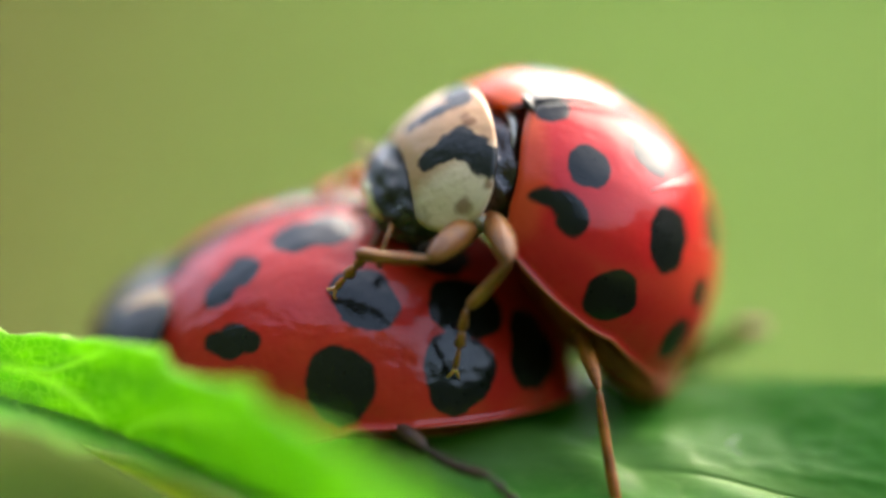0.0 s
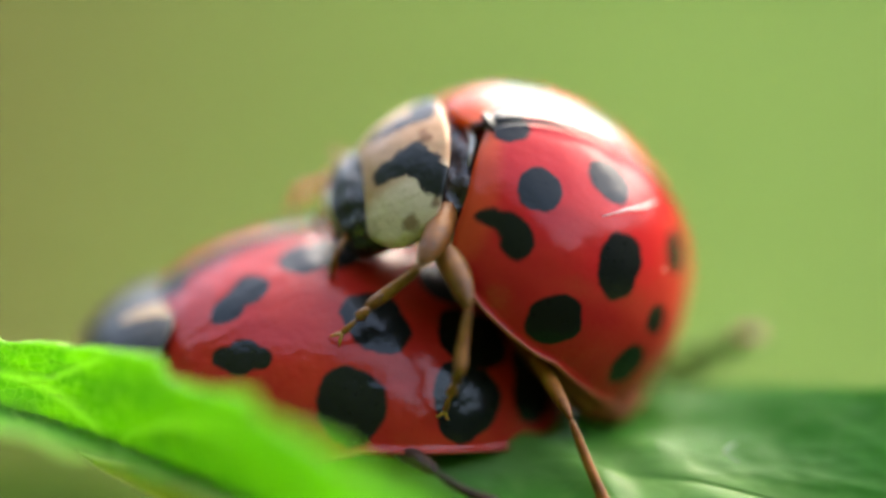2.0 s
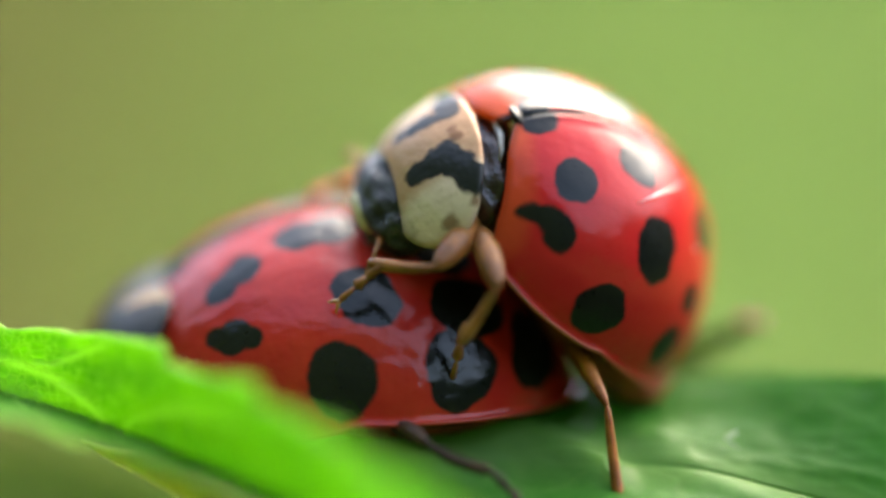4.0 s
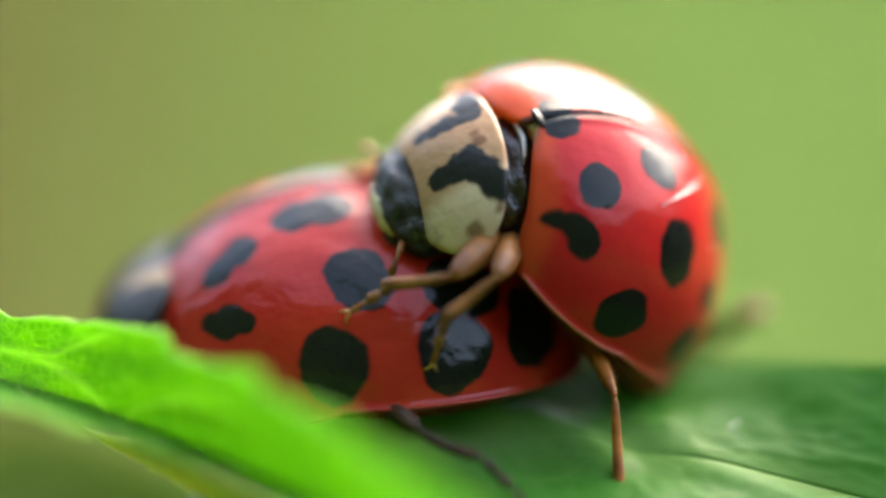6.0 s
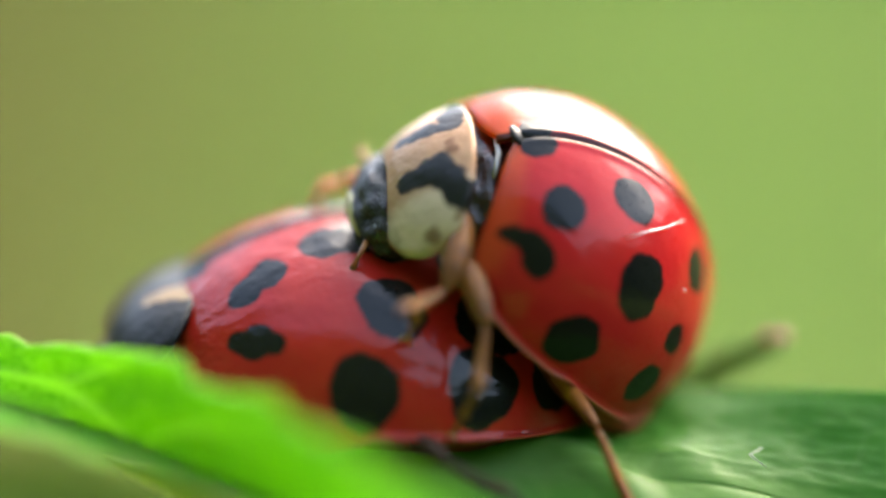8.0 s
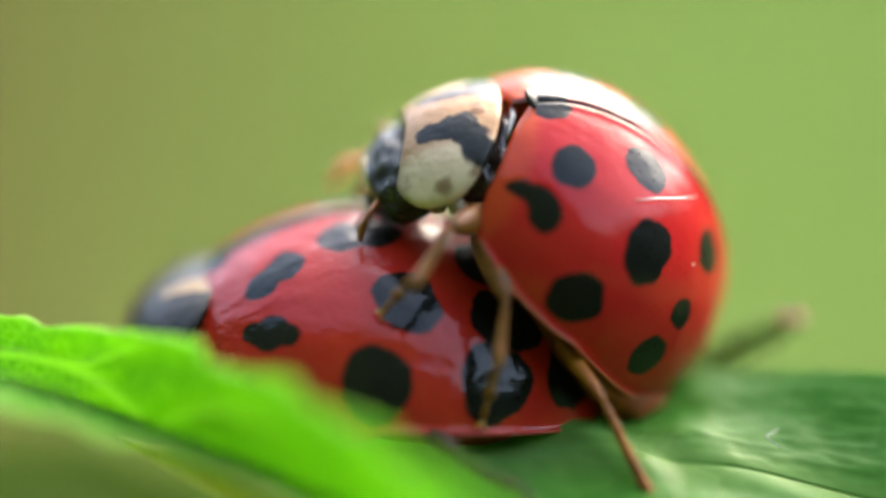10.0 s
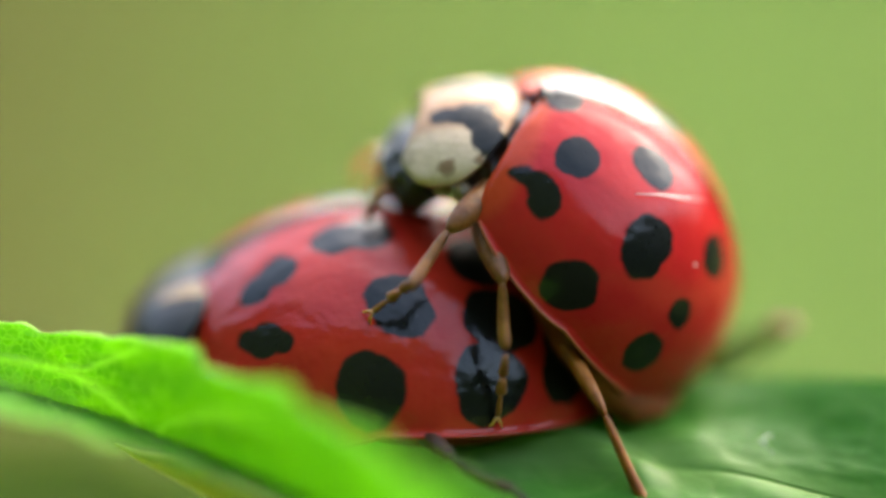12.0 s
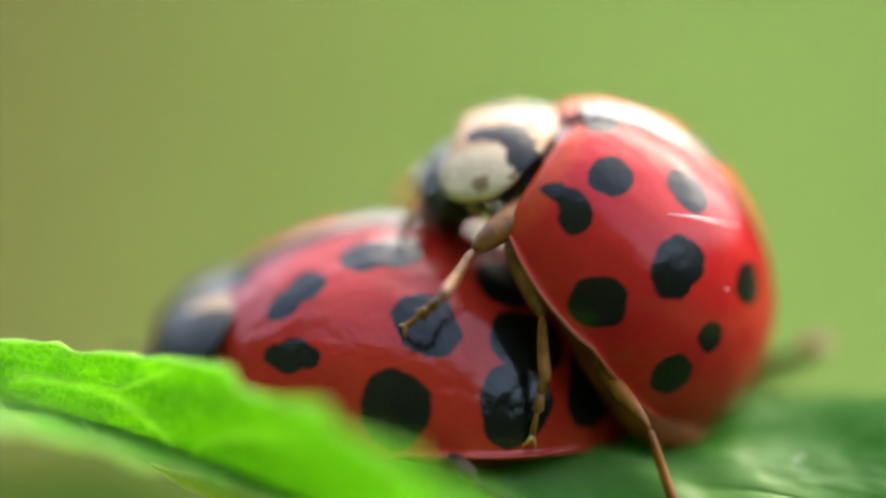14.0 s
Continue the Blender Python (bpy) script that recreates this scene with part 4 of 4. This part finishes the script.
    walk(front_leg[2], [
        (0, mm(2.893, 1.480, -1.758, 169.5, 63.3, -149.0)),
        (0.5, mm(2.675, 1.764, -1.718, 148.9, 64.5, -162.2)),
        (1, mm(2.658, 1.750, -1.669, 146.7, 73.7, -168.2)),
        (1.5, mm(2.367, 2.051, -1.136, 108.8, 81.2, 152.3)),
        (2, mm(2.149, 1.948, -1.106, 46.6, 74.5, 93.4)),
        (2.5, mm(2.146, 1.953, -1.111, 47.9, 74.0, 94.7)),
        (3, mm(2.316, 1.888, -1.165, 97.3, 79.5, 144.8)),
        (5.5, mm(2.827, 0.882, -1.669, -16.4, 81.7, 9.2)),
        (6, mm(2.745, 1.577, -1.563, -92.0, 87.4, -66.9)),
        (6.5, mm(2.552, 2.022, -1.255, 158.1, 72.8, -165.6)),
        (7, mm(2.635, 1.985, -0.935, 146.8, 68.1, -171.8)),
        (7.5, mm(2.448, 2.088, -0.690, 121.4, 62.6, 176.0)),
        (8, mm(2.342, 2.329, -0.594, 118.3, 53.6, -170.9)),
        (10.5, mm(2.004, 2.561, -1.064, 174.6, 71.9, -140.2)),
        (11, mm(1.859, 2.698, -0.936, -154.4, 72.8, -118.8)),
        (11.5, mm(1.690, 2.706, -0.901, -158.0, 83.8, -114.5)),
        (12, mm(1.800, 2.717, -1.090, 120.3, 82.5, 175.1)),
        (12.5, mm(1.937, 2.831, -1.408, 91.5, 69.7, 161.2)),
        (13, mm(1.933, 2.888, -1.198, 128.3, 74.6, -168.2)),
        (13.5, mm(1.933, 2.886, -1.209, 99.0, 69.4, 172.5)),
        (14, mm(1.804, 3.019, -1.065, -178.2, 69.8, -125.3)),
    ])
    walk(mid_leg[0], [
        (0, aim((2.012, 2.337, -0.203), (1.90, 1.45, -0.25))),
        (0.5, aim((1.777, 2.457, -0.277), (1.90, 1.45, -0.25))),
        (1, aim((1.816, 2.432, -0.221), (1.90, 1.45, -0.25))),
        (1.5, aim((1.718, 2.438, -0.119), (1.90, 1.45, -0.25))),
        (2, aim((1.547, 2.486, -0.158), (1.90, 1.45, -0.25))),
        (2.5, aim((1.489, 2.492, -0.154), (1.90, 1.45, -0.25))),
        (3, aim((1.642, 2.468, -0.156), (1.90, 1.45, -0.25))),
        (5.5, aim((2.240, 2.204, -0.353), (1.90, 1.45, -0.25))),
        (6, aim((2.320, 2.126, -0.342), (1.90, 1.45, -0.25))),
        (6.5, aim((1.952, 2.398, -0.373), (1.90, 1.45, -0.25))),
        (7, aim((1.950, 2.389, -0.305), (1.90, 1.45, -0.25))),
        (7.5, aim((1.775, 2.443, -0.210), (1.90, 1.45, -0.25))),
        (8, aim((1.531, 2.493, -0.185), (1.90, 1.45, -0.25))),
        (10.5, aim((1.025, 2.474, -0.236), (1.35, 1.60, -0.40))),
        (11, aim((1.018, 2.469, -0.211), (1.35, 1.60, -0.40))),
        (11.5, aim((0.919, 2.433, -0.189), (1.35, 1.60, -0.40))),
        (12, aim((1.033, 2.458, -0.188), (1.35, 1.60, -0.40))),
        (12.5, aim((1.077, 2.486, -0.206), (1.35, 1.60, -0.40))),
        (13, aim((1.021, 2.456, -0.146), (1.35, 1.60, -0.40))),
        (13.5, aim((0.886, 2.437, -0.251), (1.35, 1.60, -0.40))),
        (14, aim((0.671, 2.333, -0.273), (1.35, 1.60, -0.40))),
    ])
    walk(mid_leg[1], [
        (0, mm(2.012, 2.337, -0.203, 149.3, 70.3, -165.2)),
        (0.5, mm(1.777, 2.457, -0.277, -175.5, 52.6, -140.8)),
        (1, mm(1.816, 2.432, -0.221, 155.0, 70.0, -160.0)),
        (1.5, mm(1.718, 2.438, -0.119, 58.0, 39.3, 130.5)),
        (2, mm(1.547, 2.486, -0.158, 53.2, 36.8, 123.3)),
        (2.5, mm(1.489, 2.492, -0.154, 50.6, 35.9, 117.3)),
        (3, mm(1.642, 2.468, -0.156, 65.0, 46.0, 137.4)),
        (5.5, mm(2.240, 2.204, -0.353, -75.6, 76.7, -57.7)),
        (6, mm(2.320, 2.126, -0.342, 26.7, 74.9, 58.1)),
        (6.5, mm(1.952, 2.398, -0.373, 61.6, 63.3, 108.3)),
        (7, mm(1.950, 2.389, -0.305, 73.2, 51.0, 136.4)),
        (7.5, mm(1.775, 2.443, -0.210, 62.7, 40.7, 133.5)),
        (8, mm(1.531, 2.493, -0.185, 48.5, 27.6, 112.1)),
        (10.5, mm(1.025, 2.474, -0.236, 54.3, 28.6, 135.3)),
        (11, mm(1.018, 2.469, -0.211, 51.1, 18.9, 137.4)),
        (11.5, mm(0.919, 2.433, -0.189, 49.4, 16.1, 139.4)),
        (12, mm(1.033, 2.458, -0.188, 52.4, 24.8, 147.8)),
        (12.5, mm(1.077, 2.486, -0.206, 58.9, 30.2, 165.4)),
        (13, mm(1.021, 2.456, -0.146, 51.2, 21.7, 148.2)),
        (13.5, mm(0.886, 2.437, -0.251, 47.4, 12.5, 139.9)),
        (14, mm(0.671, 2.333, -0.273, 51.6, 24.3, 152.9)),
    ])
    walk(mid_leg[2], [
        (0, mm(1.692, 2.252, -1.124, 87.9, 46.3, 164.4)),
        (0.5, mm(1.339, 2.100, -1.016, 72.2, 45.0, 141.1)),
        (1, mm(1.533, 2.329, -1.049, 77.2, 39.0, 164.4)),
        (1.5, mm(1.247, 2.989, -0.712, 109.0, 56.6, -179.7)),
        (2, mm(1.184, 3.036, -0.650, 105.3, 50.9, -170.7)),
        (2.5, mm(1.164, 3.121, -0.667, 104.5, 50.5, -171.2)),
        (3, mm(1.234, 2.842, -0.728, 106.0, 56.7, 178.3)),
        (5.5, mm(2.351, 2.028, -1.229, 79.7, 41.5, 154.5)),
        (6, mm(2.442, 2.321, -1.191, 101.8, 46.4, 176.6)),
        (6.5, mm(1.846, 2.719, -1.043, 141.0, 65.5, -174.0)),
        (7, mm(1.532, 2.788, -1.020, 101.7, 65.3, 154.0)),
        (7.5, mm(1.317, 2.926, -0.783, 98.0, 61.5, 156.5)),
        (8, mm(1.237, 3.217, -0.593, 119.3, 56.5, -174.5)),
        (10.5, mm(0.443, 3.051, -0.684, 76.2, 45.6, 165.2)),
        (11, mm(0.307, 3.122, -0.542, 78.6, 46.3, 171.4)),
        (11.5, mm(0.171, 3.075, -0.474, 71.1, 44.3, 166.3)),
        (12, mm(0.257, 2.946, -0.612, 64.7, 39.6, 164.3)),
        (12.5, mm(0.272, 2.695, -0.689, 60.1, 38.4, 152.0)),
        (13, mm(0.284, 2.913, -0.491, 71.1, 44.0, 172.2)),
        (13.5, mm(0.161, 3.048, -0.461, 73.5, 44.5, -179.3)),
        (14, mm(0.039, 2.657, -0.594, 57.9, 40.0, 152.1)),
    ])
    walk(hind_femur, [
        (0, mm(-0.113, 3.116, -0.347, -49.5, -2.0, -89.5)),
        (0.5, mm(-0.234, 3.219, -0.298, -52.4, 0.1, -84.8)),
        (1, mm(-0.258, 3.235, -0.275, -51.3, 0.9, -83.9)),
        (1.5, mm(-0.354, 3.226, -0.003, -51.0, 11.2, -80.3)),
        (2, mm(-0.445, 3.221, -0.005, -51.1, 11.0, -76.8)),
        (2.5, mm(-0.474, 3.246, -0.003, -51.2, 10.9, -76.0)),
        (3, mm(-0.483, 3.252, -0.038, -52.7, 9.6, -75.7)),
        (5.5, mm(0.160, 3.183, -0.217, -49.3, 3.3, -100.3)),
        (6, mm(0.116, 3.196, -0.139, -50.7, 6.3, -98.5)),
        (6.5, mm(-0.061, 3.167, -0.035, -54.2, 10.6, -91.6)),
        (7, mm(-0.102, 3.205, 0.052, -53.5, 13.6, -89.9)),
        (7.5, mm(-0.201, 3.185, 0.176, -54.6, 18.3, -86.0)),
        (8, mm(-0.387, 3.190, 0.264, -55.2, 21.0, -78.7)),
        (10.5, mm(-0.787, 3.124, 0.148, -55.2, 16.2, -63.4)),
        (11, mm(-0.866, 3.161, 0.157, -53.4, 15.9, -61.5)),
        (11.5, mm(-1.028, 3.124, 0.144, -51.7, 15.0, -56.0)),
        (12, mm(-1.158, 3.114, 0.103, -51.1, 13.2, -52.2)),
        (12.5, mm(-1.336, 3.003, 0.210, -52.7, 16.2, -45.4)),
        (13, mm(-1.319, 3.011, 0.201, -52.0, 15.9, -46.0)),
        (13.5, mm(-1.353, 2.914, 0.294, -51.8, 19.2, -42.9)),
        (14, mm(-1.318, 2.919, 0.294, -52.4, 19.4, -43.8)),
    ])
    walk(hind_tibia, [
        (0, mm(-0.113, 3.116, -0.347, 59.4, 24.4, 128.1)),
        (0.5, mm(-0.234, 3.219, -0.298, 58.9, 25.8, 126.3)),
        (1, mm(-0.258, 3.235, -0.275, 57.0, 24.6, 125.8)),
        (1.5, mm(-0.354, 3.226, -0.003, 51.3, 9.6, 129.5)),
        (2, mm(-0.445, 3.221, -0.005, 51.3, 7.0, 133.1)),
        (2.5, mm(-0.474, 3.246, -0.003, 51.2, 6.0, 133.0)),
        (3, mm(-0.483, 3.252, -0.038, 53.2, 14.7, 130.4)),
        (5.5, mm(0.160, 3.183, -0.217, 54.5, 27.4, 110.1)),
        (6, mm(0.116, 3.196, -0.139, 53.6, 24.9, 110.1)),
        (6.5, mm(-0.061, 3.167, -0.035, 55.1, 16.3, 120.8)),
        (7, mm(-0.102, 3.205, 0.052, 52.4, 10.7, 119.6)),
        (7.5, mm(-0.201, 3.185, 0.176, 51.0, 4.3, 124.7)),
        (8, mm(-0.387, 3.190, 0.264, 50.1, 1.5, 129.5)),
        (10.5, mm(-0.787, 3.124, 0.148, 52.0, 1.1, 144.8)),
        (11, mm(-0.866, 3.161, 0.157, 50.3, -2.4, 145.8)),
        (11.5, mm(-1.028, 3.124, 0.144, 48.6, -5.9, 151.6)),
        (12, mm(-1.158, 3.114, 0.103, 49.3, 1.7, 151.1)),
        (12.5, mm(-1.336, 3.003, 0.210, 50.3, 5.3, 154.0)),
        (13, mm(-1.319, 3.011, 0.201, 49.6, 4.9, 153.6)),
        (13.5, mm(-1.353, 2.914, 0.294, 48.7, 5.2, 155.7)),
        (14, mm(-1.318, 2.919, 0.294, 49.2, 7.7, 154.5)),
    ])


motions()
